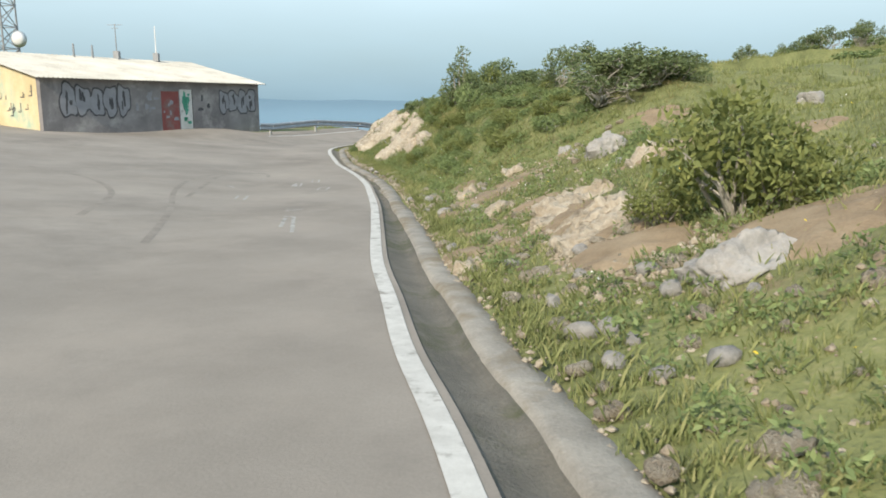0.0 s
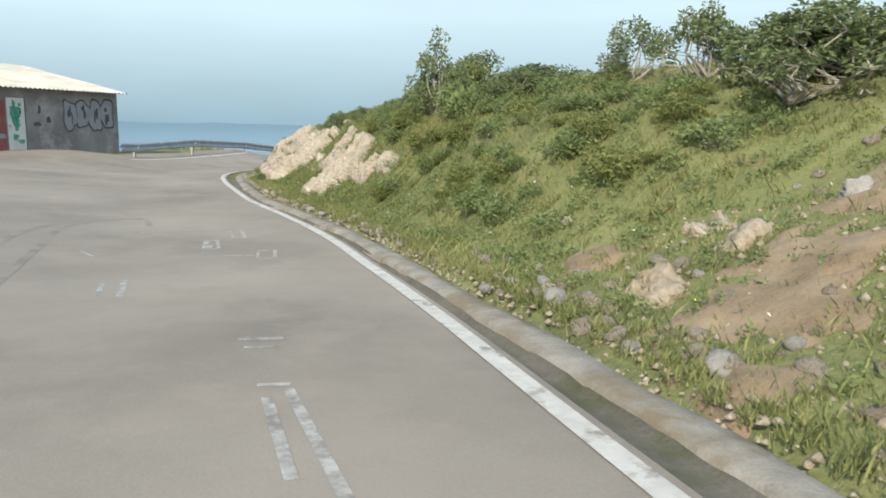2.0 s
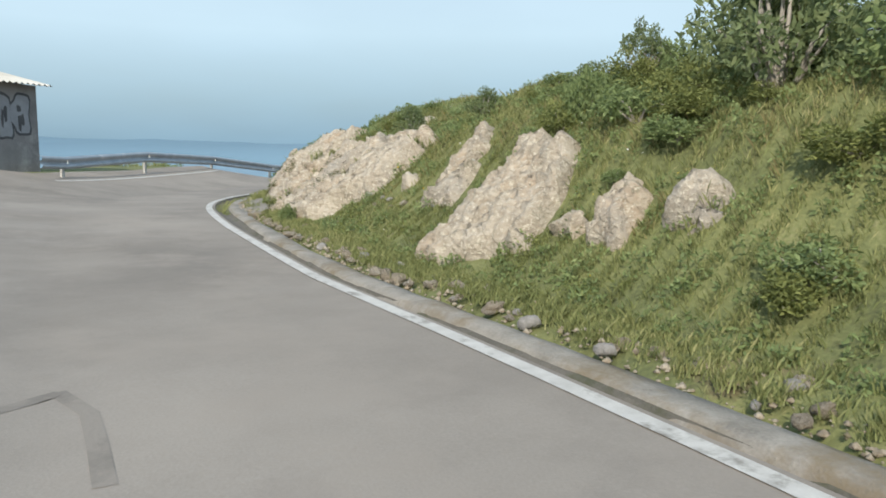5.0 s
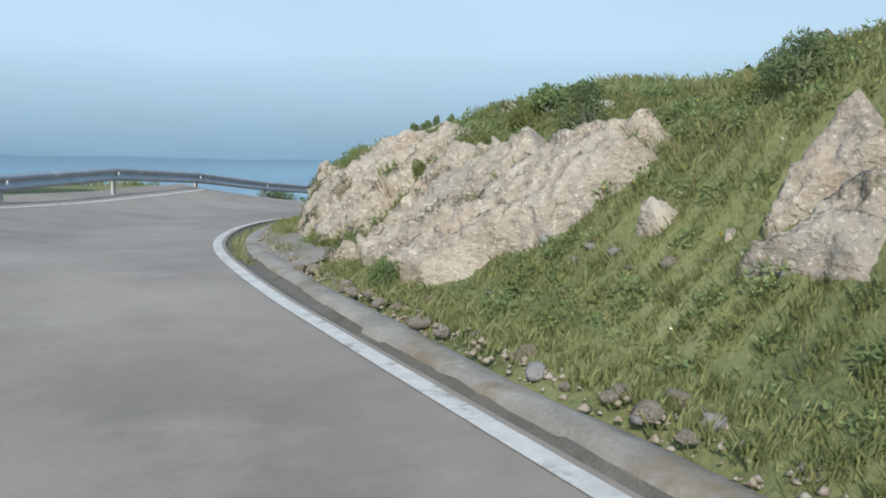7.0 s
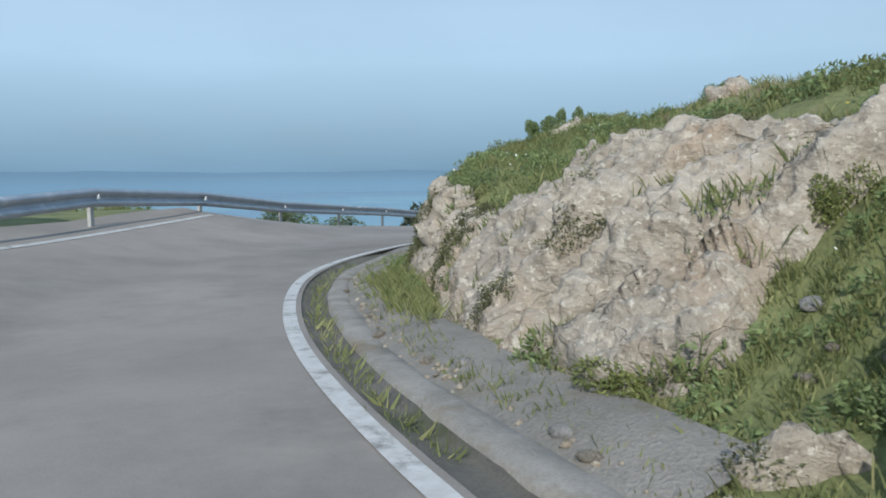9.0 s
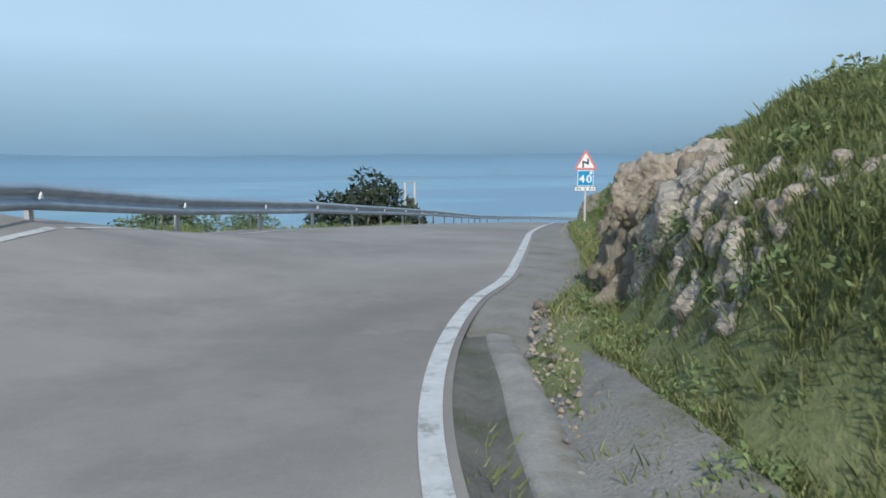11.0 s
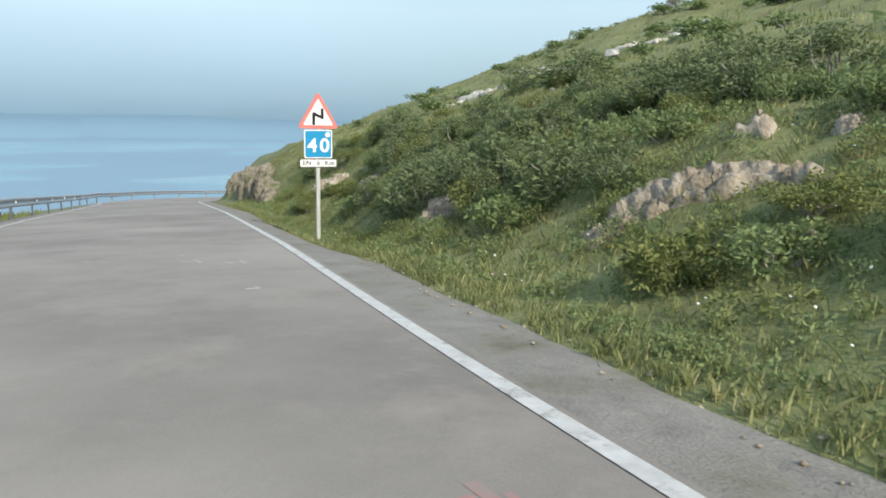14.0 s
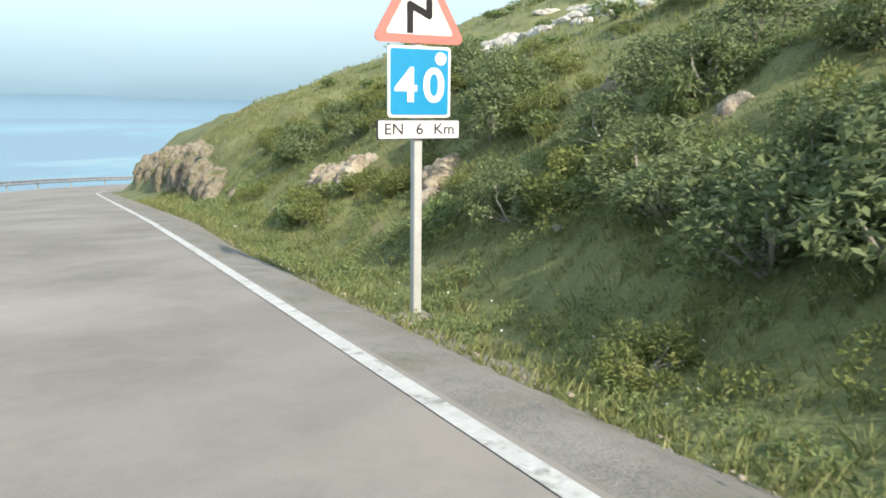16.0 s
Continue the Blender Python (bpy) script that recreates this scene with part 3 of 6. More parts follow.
foot = [at(x, y) - (SINK[i] if i < len(SINK) else 0) for i, (x, y) in enumerate(RAIL)]
for i, (x, y) in enumerate(RAIL):
    a = RAIL[max(0, i - 1)]
    b = RAIL[min(len(RAIL) - 1, i + 1)]
    yaw = math.atan2(b[1] - a[1], b[0] - a[0])
    if i:
        p = part("post", post_mesh, POSTZ, barrier)
        p.matrix_world = pose(x, y, foot[i], 0, 0, math.degrees(yaw))
        f = part("reflector", reflector_mesh, POSTZ, barrier, "small white reflector")
        side = Vector((math.sin(yaw), -math.cos(yaw)))
        f.matrix_world = pose(x + side.x * 0.16, y + side.y * 0.16, foot[i] + 0.56, 0, 0, math.degrees(yaw))
    if i < len(RAIL) - 1:
        x2, y2 = RAIL[i + 1]
        verts, faces = [], []
        for t in (0.0, 0.02, 0.5, 0.98, 1.0):
            cx, cy, cz = x + (x2 - x) * t, y + (y2 - y) * t, foot[i] + (foot[i + 1] - foot[i]) * t + 0.56
            yw = math.atan2(y2 - y, x2 - x)
            sx, sy = math.sin(yw), -math.cos(yw)
            fat = 0.004 if t in (0.0, 0.02) else 0.0
            for q in (0.0, -0.008):
                for o, h in WAVE:
                    verts.append((cx + sx * (o + 0.07 + q + fat), cy + sy * (o + 0.07 + q + fat), cz + h))
        n = len(WAVE)
        for t in range(4):
            for k in range(n - 1):
                a0, b0 = t * 2 * n + k, (t + 1) * 2 * n + k
                faces += [(a0, b0, b0 + 1, a0 + 1), (a0 + n, a0 + n + 1, b0 + n + 1, b0 + n)]
            for k in (0, n - 1):
                faces.append((t * 2 * n + k, t * 2 * n + k + n, (t + 1) * 2 * n + k + n, (t + 1) * 2 * n + k))
        part("beam", from_arrays("beam", verts, faces, ZINC, True), ZINC, barrier)

# the white line in front of the barrier
inner = spline([(x, y) for x, y in RAIL], 0.5)
it = np.gradient(inner, axis=0)
it /= np.hypot(*it.T)[:, None]
verts, faces = [], []
for (x, y), (tx, ty) in zip(inner, it):
    for o in (0.42, 0.54):
        qx, qy = x + ty * o, y - tx * o
        verts.append((qx, qy, at(qx, qy) + 0.006))
for k in range(len(inner) - 1):
    faces.append((2 * k, 2 * k + 1, 2 * k + 3, 2 * k + 2))
outer_line = part("outer_line", from_arrays("outer_line", verts, faces, PAINT), PAINT)
tagged(outer_line, "worn white painted line beside the crash barrier", "road marking", kind="structure")


# ---- painted marks on the road ----
def mark(shape, mat, name, label):
    """A thin painted figure: a list of flat bars (x, y, length, width, yaw in degrees) on the road."""
    bm = bmesh.new()
    for x, y, ln, wd, yaw in shape:
        m = Matrix.Translation((x, y, 0)) @ Matrix.Rotation(radians(yaw), 4, "Z")
        n = max(1, int(ln / 0.15))
        rows = []
        for k in range(n + 1):
            pair = []
            for o in (-wd / 2, wd / 2):
                p = m @ Vector((-ln / 2 + ln * k / n, o, 0))
                p.z = at(p.x, p.y) + 0.0018
                pair.append(bm.verts.new(p))
            rows.append(pair)
        for k in range(n):
            bm.faces.new((rows[k][0], rows[k + 1][0], rows[k + 1][1], rows[k][1]))
    return tagged(part(name, bm, mat), label, "road marking", kind="structure")


for name, mat, label, shape in (
        ("chalk_mark", FADED, "faded white chalk figure on the asphalt", [(-2.29, 14.9, 0.18, 0.04, 5), (-2.2, 14.6, 0.6, 0.04, 92), (-2.27, 14.33, 0.2, 0.05, -8), (-2.37, 14.62, 0.5, 0.03, 92), (-2.56, 14.54, 0.3, 0.04, -8)]),
        ("chalk_mark", FADED, "faded white chalk figure on the asphalt", [(-2.8, 16.9, 0.16, 0.04, 8), (-2.67, 16.5, 0.8, 0.04, 98), (-2.68, 16.14, 0.14, 0.04, -20), (-2.81, 16.5, 0.7, 0.03, 98)]),
        ("chalk_mark", FADED, "faded white chalk figure on the asphalt", [(-2.98, 15.87, 0.15, 0.04, 20), (-2.87, 15.5, 0.72, 0.04, 98), (-2.9, 15.1, 0.16, 0.04, 35), (-3.0, 15.45, 0.7, 0.06, 95), (-2.93, 15.3, 0.3, 0.05, 95)]),
        ("chalk_mark", FADED, "faded white chalk figure on the asphalt", [(-2.02, 10.02, 0.15, 0.05, -5), (-1.82, 9.2, 1.5, 0.05, -80), (-1.98, 9.4, 0.9, 0.05, -82), (-2.13, 10.92, 0.25, 0.07, -8), (-2.13, 10.73, 0.16, 0.04, -8)]),
        ("chalk_mark", FADED, "faded white chalk line on the asphalt", [(-3.46, 12.8, 0.68, 0.04, 100), (-3.3, 12.8, 0.8, 0.05, 100), (-4.06, 14.7, 0.42, 0.04, -58), (-4.03, 16.93, 0.18, 0.05, -15)]),
        ("chalk_mark", FADED, "white chalk figure on the asphalt", [(7.52, 53.3, 0.32, 0.05, -75), (7.64, 53.33, 0.4, 0.04, 65), (7.77, 52.78, 0.3, 0.05, -65), (7.92, 52.83, 0.4, 0.04, 60), (6.4, 50.92, 0.14, 0.09, -40), (6.48, 50.94, 0.13, 0.05, 60), (7.71, 54.62, 0.14, 0.05, 60), (7.96, 54.08, 0.14, 0.05, 60), (6.92, 54.38, 0.4, 0.05, -70)])):
    mark(shape, mat, name, label)


def arc(points, width):
    """Bars laid end to end along a smooth curve."""
    q = spline(points, 0.4)
    return [((q[k][0] + q[k + 1][0]) / 2, (q[k][1] + q[k + 1][1]) / 2, 0.42, width, math.degrees(math.atan2(q[k + 1][1] - q[k][1], q[k + 1][0] - q[k][0]))) for k in range(len(q) - 1)]


for points, width in (([(-3.0, 7.6), (-3.7, 10.3), (-4.7, 13.5), (-5.2, 16.5), (-4.9, 18.4)], 0.09), ([(-4.4, 9.2), (-5.2, 12.0), (-6.6, 14.2), (-8.6, 15.8)], 0.1), ([(-4.1, 12.2), (-4.6, 15.0), (-4.95, 17.3), (-4.4, 18.8), (-4.0, 17.6)], 0.08)):
    mark(arc(points, width), TYRE, "tyre_mark", "dark curved tyre mark on the asphalt")


def streaks(x, y, yaw, long, wide, count, seed):
    """A worn smear: many thin bars side by side."""
    q = random.Random(seed)
    out = []
    for _ in range(count):
        u, v = q.gauss(0, 0.3) * long, q.gauss(0, 0.3) * wide
        a = radians(yaw)
        out.append((x + u * math.cos(a) - v * math.sin(a), y + u * math.sin(a) + v * math.cos(a), long * q.uniform(0.08, 0.25), q.uniform(0.02, 0.06), yaw + q.gauss(0, 7)))
    return out


for x, y, yaw, long, wide, count, mat, label in (
        (3.5, 46.4, 60, 0.9, 0.24, 26, PINK, "faded red chalk smear on the asphalt"), (2.95, 45.65, 20, 0.5, 0.24, 14, PINK, "faded red chalk smear on the asphalt"), (2.1, 46.2, -35, 0.9, 0.2, 14, PINK, "faded red chalk smear on the asphalt"), (0.3, 48.2, -30, 1.0, 0.5, 26, PINK, "faded red chalk smear on the asphalt")):
    mark(streaks(x, y, yaw, long, wide, count, int(x * 31 + y * 7)), mat, "chalk_smear", label)



# ---- rock ----
rock_spots = []


def chips(q, bold=1.0):
    """Broken faces at two sizes, with cracks between them."""
    out = 0.0
    for scale, tip, jump, crack in ((2.3, 0.055, 0.05, 0.035), (6.5, 0.022, 0.018, 0.012)):
        p = q * scale
        gap, spots = noise.voronoi(p)
        c = spots[0]
        r = noise.cell_vector(c * 31.7)
        out += bold * (tip * (p - c).dot(r * 2 - Vector((1, 1, 1))) + jump * (r.x - 0.5) - crack * max(0.0, 1 - (gap[1] - gap[0]) / 0.14))
    return out


def rock_mesh(name, size, seed, mat, detail=4, cuts=14, rough=0.10):
    """An angular lump: a ball cut by planes, then roughened along bedding layers."""
    rnd = random.Random(seed)
    bm = bmesh.new()
    bmesh.ops.create_icosphere(bm, subdivisions=detail, radius=1)
    planes = []
    for _ in range(cuts):
        v = Vector((rnd.gauss(0, 1), rnd.gauss(0, 1), rnd.gauss(0, 1))).normalized()
        planes.append((v, rnd.uniform(0.52, 0.86)))
    beds = rnd.uniform(4.5, 6.5)
    off = Vector((rnd.uniform(0, 50), rnd.uniform(0, 50), rnd.uniform(0, 50)))
    sx, sy, sz = (v / 2 for v in size)
    big = (sx * sy * sz) ** (1 / 3)
    for v in bm.verts:
        p = v.co.copy()
        for nrm, h in planes:
            k = p.dot(nrm) - h
            if k > 0:
                p -= nrm * k * 0.95
        q = Vector((p.x * sx, p.y * sy, p.z * sz))
        d = p.normalized()
        w = q * 1.6 + off
        n0 = noise.noise(w)
        t = (q.y * 1.0 + q.z * 0.5) * beds + 1.6 * n0
        saw = t - math.floor(t)
        n2 = abs(noise.noise(w * 2.6))
        n3 = abs(noise.noise(w * 6.5))
        n4 = noise.noise(w * 14.0)
        step = min(saw * 1.25, (1 - saw) * 5)
        q += d * (rough * big * (1.3 * n0 - 1.5 * n2 - 0.7 * n3 + 0.3 * n4 + 0.75) + 0.035 * min(1.0, big * 2.2) * (step - 0.5))
        q += d * chips(q * 1.3 / max(0.35, min(1.0, 2 * big)) + off) * min(1.0, 2.2 * big)
        v.co = q * 1.2
    me = bpy.data.meshes.new(name)
    for f in bm.faces:
        f.smooth = True
    bm.to_mesh(me)
    bm.free()
    me.materials.append(mat)
    return me


def slope_frame(x, y):
    """Up-slope direction, the direction along the contour and the normal."""
    h = 0.35
    gxx = float(ground([x + h], [y])[0] - ground([x - h], [y])[0]) / (2 * h)
    gyy = float(ground([x], [y + h])[0] - ground([x], [y - h])[0]) / (2 * h)
    nrm = Vector((-gxx, -gyy, 1)).normalized()
    up = Vector((gxx, gyy, gxx * gxx + gyy * gyy))
    if up.length < 1e-4:
        up = Vector((1, 0, 0))
    up.normalize()
    return up, nrm.cross(up), nrm


def rock(x, y, size, seed, mat, label, upright=False, turn=0.0, lift=0.0, detail=4, rough=0.10, cuts=14, name="rock", category="rock"):
    """A rock bedded in the slope: size is (up the slope, along it, out of it)."""
    me = rock_mesh(name, size, seed, mat, detail, cuts, rough)
    up, along, nrm = slope_frame(x, y)
    if upright:
        up = Vector((up.x, up.y, 0)).normalized()
        nrm = Vector((0, 0, 1))
        along = nrm.cross(up)
    m = Matrix((up, along, nrm)).transposed().to_4x4()
    m = Matrix.Translation((x, y, float(ground([x], [y])[0]) + lift)) @ m @ Matrix.Rotation(radians(turn), 4, "Z")
    ob = new(name, me)
    ob.matrix_world = m
    rock_spots.append((x, y, 0.42 * max(size[0], size[1])))
    return tagged(ob, label, category, "rocks on the bank")


PALE = "pale grey limestone slab bedded in the grassy bank"
BROWN = "brown weathered limestone rib in the rock cutting"
STONE = "small pale stone lying in the grass"
def resample(points, n):
    p = np.array(points, float)
    s = np.concatenate([[0], np.cumsum(np.hypot(*np.diff(p, axis=0).T))])
    q = np.linspace(0, s[-1], n)
    return np.stack([np.interp(q, s, p[:, 0]), np.interp(q, s, p[:, 1])], 1)


SEAMS, CLEFTS, MATS, MAT_SPOTS = [], [], [], []


def growth(s, d, seed):
    """Where low plants have taken hold on the rock: streaks that slant up the bank with the beds."""
    across, along = (s + 1.15 * d) * 0.66, (1.15 * s - d) * 0.66
    return noise.noise((along * 1.1, across * 4.2, seed * 1.7)) + 0.5 * noise.noise((along * 4.0, across * 8.0, seed))


def on_line(s):
    """Place, heading and height of the edge line at an arc length."""
    k = min(len(LINE) - 2.001, max(0, s / 0.25))
    k0, f = int(k), k - int(k)
    return *(LINE[k0] * (1 - f) + LINE[k0 + 1] * f), *(TANGENT[k0] * (1 - f) + TANGENT[k0 + 1] * f), LINE_Z[k0] * (1 - f) + LINE_Z[k0 + 1] * f


def slab(q0, q1, profile, seam, bulge, mat, label, seed, lean=0.2, step=0.025, rough=1.0, round_off=3.2, flute=0.0, cut=0.0, follow=None, bold=1.0, ease=0.0, profile2=None, grooves=(), weeds=True, flake=0.0, name="rock"):
    """One bed of rock running up the bank between two seams: profile is (metres from the edge line, height over it), from the foot to the top; with follow it lies on the open ground, that much proud of it."""
    n = max(8, int((q1 - q0) / step))
    prof = resample(profile, 1 + int(sum(math.hypot(b[0] - a[0], b[1] - a[1]) for a, b in zip(profile, profile[1:])) / step))
    tan = np.gradient(prof, axis=0)
    tan /= np.hypot(*tan.T)[:, None]
    m = len(prof)
    prof2 = prof if profile2 is None else resample(profile2, m)
    rnd = random.Random(seed)
    tilt, o = rnd.uniform(-0.5, 0.5), Vector((seed * 3.7, 0, 0))
    place = []
    for i in range(n + 1):
        u = i / n
        for j in range(m):
            v = j / (m - 1)
            v = v + cut * (1 - u) * (1 - v) if cut > 0 else v - cut * u * (1 - v)
            v = min(1.0, max(0.0, v))
            k0 = min(m - 2, int(v * (m - 1)))
            f = v * (m - 1) - k0
            d, h = (prof[k0] * (1 - f) + prof[k0 + 1] * f) * (1 - u) + (prof2[k0] * (1 - f) + prof2[k0 + 1] * f) * u
            if ease:
                h += (float(np.interp(d, BANK_D, BANK_H)) - h) * (1 - float(smooth(0, ease, u)))
            s = q0 + (q1 - q0) * u + lean * (d - 1) + 0.07 * math.sin(5 * v + seed) + 0.04 * math.sin(13 * v + seed * 2)
            place.append((u, v, s, d, h, *on_line(s)))
    if follow is not None:
        lay = ground([p[5] + p[8] * p[3] for p in place], [p[6] - p[7] * p[3] for p in place])
    verts = []
    for k, (u, v, s, d, h, lx, ly, tx, ty, ez) in enumerate(place):
        side = 1 - abs(2 * u - 1) ** round_off
        if follow is not None:
            h = lay[k] - ez + follow
        w = Vector((lx + ty * d, ly - tx * d, ez + h))
        wf = Vector((w.x, w.y, w.z * (1 - 0.75 * flute)))
        n0 = noise.noise(wf * 1.1 + o * 0.02)
        n1 = noise.noise(wf * 2.7)
        n2 = abs(noise.noise(wf * 5.5 + o * 0.1))
        n4 = noise.noise(w * 27.0)
        bed = (w.z * 0.8 + s * 0.7 + 0.5 * n0) * 5.0
        bed -= math.floor(bed)
        out = bulge * side + tilt * 0.1 * (u - 0.5) - seam * (1 - side) + rough * (0.1 * n0 + 0.06 * n1 - 0.07 * n2 + 0.012 * n4 + 0.008 * min(bed * 1.2, (1 - bed) * 6)) + chips(Vector((s * 1.1 + 0.25 * n1, d * 0.65 + h * 0.3, h * (0.95 - 0.5 * flute))) + o, bold)
        if flake:
            f1, f2 = abs(noise.noise(Vector((w.x * 7, w.y * 7, w.z * 3.2)) + o)), noise.noise(Vector((w.x * 15, w.y * 15, w.z * 9)) + o)
            out += flake * (0.05 - 0.17 * f1 + 0.03 * f2)
        if weeds and flake and k % 2 == 0 and side > 0.6 and growth(s, d, seed) > 0.46:
            MATS.append(k)
        jv = (k % m) / (m - 1)
        ends = min(1.0, jv / 0.06, (1 - jv) / 0.08)
        out -= (0.12 + seam * 0.3) * (1 - ends)
        for g0, wide, deep in grooves:
            off = abs(s - g0 + 0.45 * (d - 1) + 0.12 * n0 + 0.05 * n1) / wide
            out -= deep * max(0.0, 1 - off) ** 0.7 if off < 1 else 0.0
            if off < 0.3 and weeds and 0.1 < v < 0.95:
                CLEFTS.append(k)
        # out of the bank square to the profile; back into it at one slant
        q = int(round(v * (m - 1)))
        deep = min(0.0, out + 0.06)
        if follow is not None:
            od, oh = -0.45 * out, 0.9 * out
        else:
            od, oh = -tan[q, 1] * (out - deep) - 0.8 * deep, tan[q, 0] * (out - deep) + 0.6 * deep
        verts.append((lx + ty * (d + od), ly - tx * (d + od), ez + h + oh))
        if weeds and k // m in (0, n) and 0.1 < v < 0.93:
            SEAMS.append(verts[-1])
        if CLEFTS and CLEFTS[-1] == k and k % 3 == 0:
            SEAMS.append(verts[-1])
        if MATS and MATS[-1] == k:
            MAT_SPOTS.append(verts[-1])
    # end faces going down into the bank
    for row in (0, n):
        ends = verts[row * m:row * m + m]
        low = ground([p[0] for p in ends], [p[1] for p in ends]) - 0.2
        drop = [(p[0], p[1], min(p[2] - 0.02, z)) for p, z in zip(ends, low)]
        verts = drop + verts if row == 0 else verts + drop
        if row == 0:
            verts, first = verts[m:], drop
    verts = first + verts
    n += 2
    a = np.arange(n * m).reshape(n, m)[:, :-1].ravel()
    me = from_arrays(name, verts, np.stack([a, a + m, a + m + 1, a + 1], 1), mat, True)
    ob = new(name, me)
    wide = q1 - q0
    for d in np.arange(prof[0, 0] + 0.2, prof[-1, 0] - 0.1, 0.35):
        for f in np.linspace(0.25, 0.75, max(1, int(wide / 0.35))) if wide > 0.6 else (0.5,):
            if (d - prof[0, 0]) / (prof[-1, 0] - prof[0, 0]) < (cut * (1 - f) if cut > 0 else -cut * f):
                continue
            lx, ly, tx, ty, ez = on_line(q0 + wide * f + lean * (d - 1))
            rock_spots.append((lx + ty * d, ly - tx * d, 0.34 if wide > 0.6 else 0.6 * wide))
    return tagged(ob, label, "rock", "rocks on the bank")


def flat(d0, d1):
    return [(d, 0.5 * (d - d0)) for d in np.linspace(d0, d1, 5)]


def outcrop(corners, proud, mat, label, seed, step=0.03, bold=0.6, beds=0.07, cleft=0.5, name="rock"):
    """A bed of rock breaking out of the bank: its outline in metres along and out from the edge line, how far it stands proud; broken along beds that slant up the bank."""
    c = np.array(corners, float)
    s0, d0 = c.min(axis=0) - 0.2
    s1, d1 = c.max(axis=0) + 0.2
    n, m = int((s1 - s0) / step) + 1, int((d1 - d0) / step) + 1
    gs, gd = (v.ravel() for v in np.meshgrid(np.linspace(s0, s1, n), np.linspace(d0, d1, m), indexing="ij"))
    wob = np.array([(noise.noise((a * 2.6, b * 2.6, seed)), noise.noise((a * 2.6, b * 2.6, seed + 9.5)), noise.noise((a * 9, b * 9, seed))) for a, b in zip(gs, gd)])
    ps, pd = gs + 0.12 * wob[:, 0] + 0.04 * wob[:, 2], gd + 0.12 * wob[:, 1]
    inside, rim = np.zeros(len(ps), bool), np.full(len(ps), 9.0)
    for (ax, ay), (bx, by) in zip(c, np.roll(c, -1, axis=0)):
        cross = ((ay > pd) != (by > pd)) & (ps < (bx - ax) * (pd - ay) / (by - ay + 1e-9) + ax)
        inside ^= cross
        t = np.clip(((ps - ax) * (bx - ax) + (pd - ay) * (by - ay)) / ((bx - ax) ** 2 + (by - ay) ** 2), 0, 1)
        rim = np.minimum(rim, np.hypot(ps - ax - t * (bx - ax), pd - ay - t * (by - ay)))
    rim = np.where(inside, rim, -rim)
    k = np.clip(gs / 0.25, 0, len(LINE) - 2.001)
    k0 = k.astype(int)
    f = (k - k0)[:, None]
    foot, way = LINE[k0] * (1 - f) + LINE[k0 + 1] * f, TANGENT[k0] * (1 - f) + TANGENT[k0 + 1] * f
    x, y = foot[:, 0] + way[:, 1] * gd, foot[:, 1] - way[:, 0] * gd
    z = ground(x, y)
    full = smooth(-0.03, 0.17, rim)
    verts, o = np.zeros((len(gs), 3)), Vector((seed * 3.7, 0, 0))
    for i in range(len(gs)):
        out = -0.22
        if rim[i] > -0.16:
            w = Vector((x[i], y[i], z[i]))
            across = (gs[i] + 1.15 * gd[i]) * 0.66 + 0.12 * wob[i, 0]
            along = (1.15 * gs[i] - gd[i]) * 0.66
            n1, n2, n3 = noise.noise(w * 2.7 + o), abs(noise.noise(w * 5.5 + o)), noise.noise(w * 24.0)
            bed = across / 0.3 + 0.5 * noise.noise((along * 0.9, seed, across * 2))
            saw = bed - math.floor(bed)
            gap = across / cleft + 0.7 * noise.noise((along * 0.7, across, seed + 3.0))
            split = abs(gap - round(gap)) * cleft / (0.075 + 0.06 * n1)
            here = noise.noise((along * 1.3, across * 3.0, seed + 7.0)) > -0.1
            out = 0.06 * n1 - 0.05 * n2 + 0.02 * n3 + 0.02 * noise.noise(w * 11.0) + beds * (min(saw * 1.15, (1 - saw) * 8) - 0.5) + chips(Vector((along * 0.45, across * 1.6, z[i] * 0.3)) + o, bold)
            if split < 1 and here:
                out -= 0.3 * (1 - split) ** 0.7
            f1 = abs(noise.noise(w * 8.0 + o))
            out += 0.03 - 0.11 * f1
            out = (proud + out) * full[i] - 0.22 * (1 - full[i])
            if gs[i] > 47 and i % 2 == 0 and full[i] > 0.6 and growth(gs[i], gd[i], seed) > 0.42:
                MAT_SPOTS.append((x[i] - 0.5 * out * way[i, 1], y[i] + 0.5 * out * way[i, 0], z[i] + 0.86 * out))
            if -0.05 < rim[i] < 0.02 and i % 3 == 0 or split < 0.7 and here and full[i] > 0.5 and i % 2 == 0:
                SEAMS.append((x[i] - 0.5 * out * way[i, 1], y[i] + 0.5 * out * way[i, 0], z[i] + 0.86 * out + 0.02))
        verts[i] = (x[i] - 0.5 * out * way[i, 1], y[i] + 0.5 * out * way[i, 0], z[i] + 0.86 * out)
    q = np.arange(n * m).reshape(n, m)[:-1, :-1].ravel()
    faces = np.stack([q, q + m, q + m + 1, q + 1], 1)
    me = from_arrays(name, verts, faces[(rim[faces] > -0.15).any(axis=1)], mat, True)
    grid = (rim > 0.08) & ((np.arange(len(gs)) // m) % 9 == 0) & ((np.arange(len(gs)) % m) % 9 == 0)
    for i in np.nonzero(grid)[0]:
        rock_spots.append((x[i], y[i], 0.36))
    return tagged(new(name, me), label, "rock", "rocks on the bank")


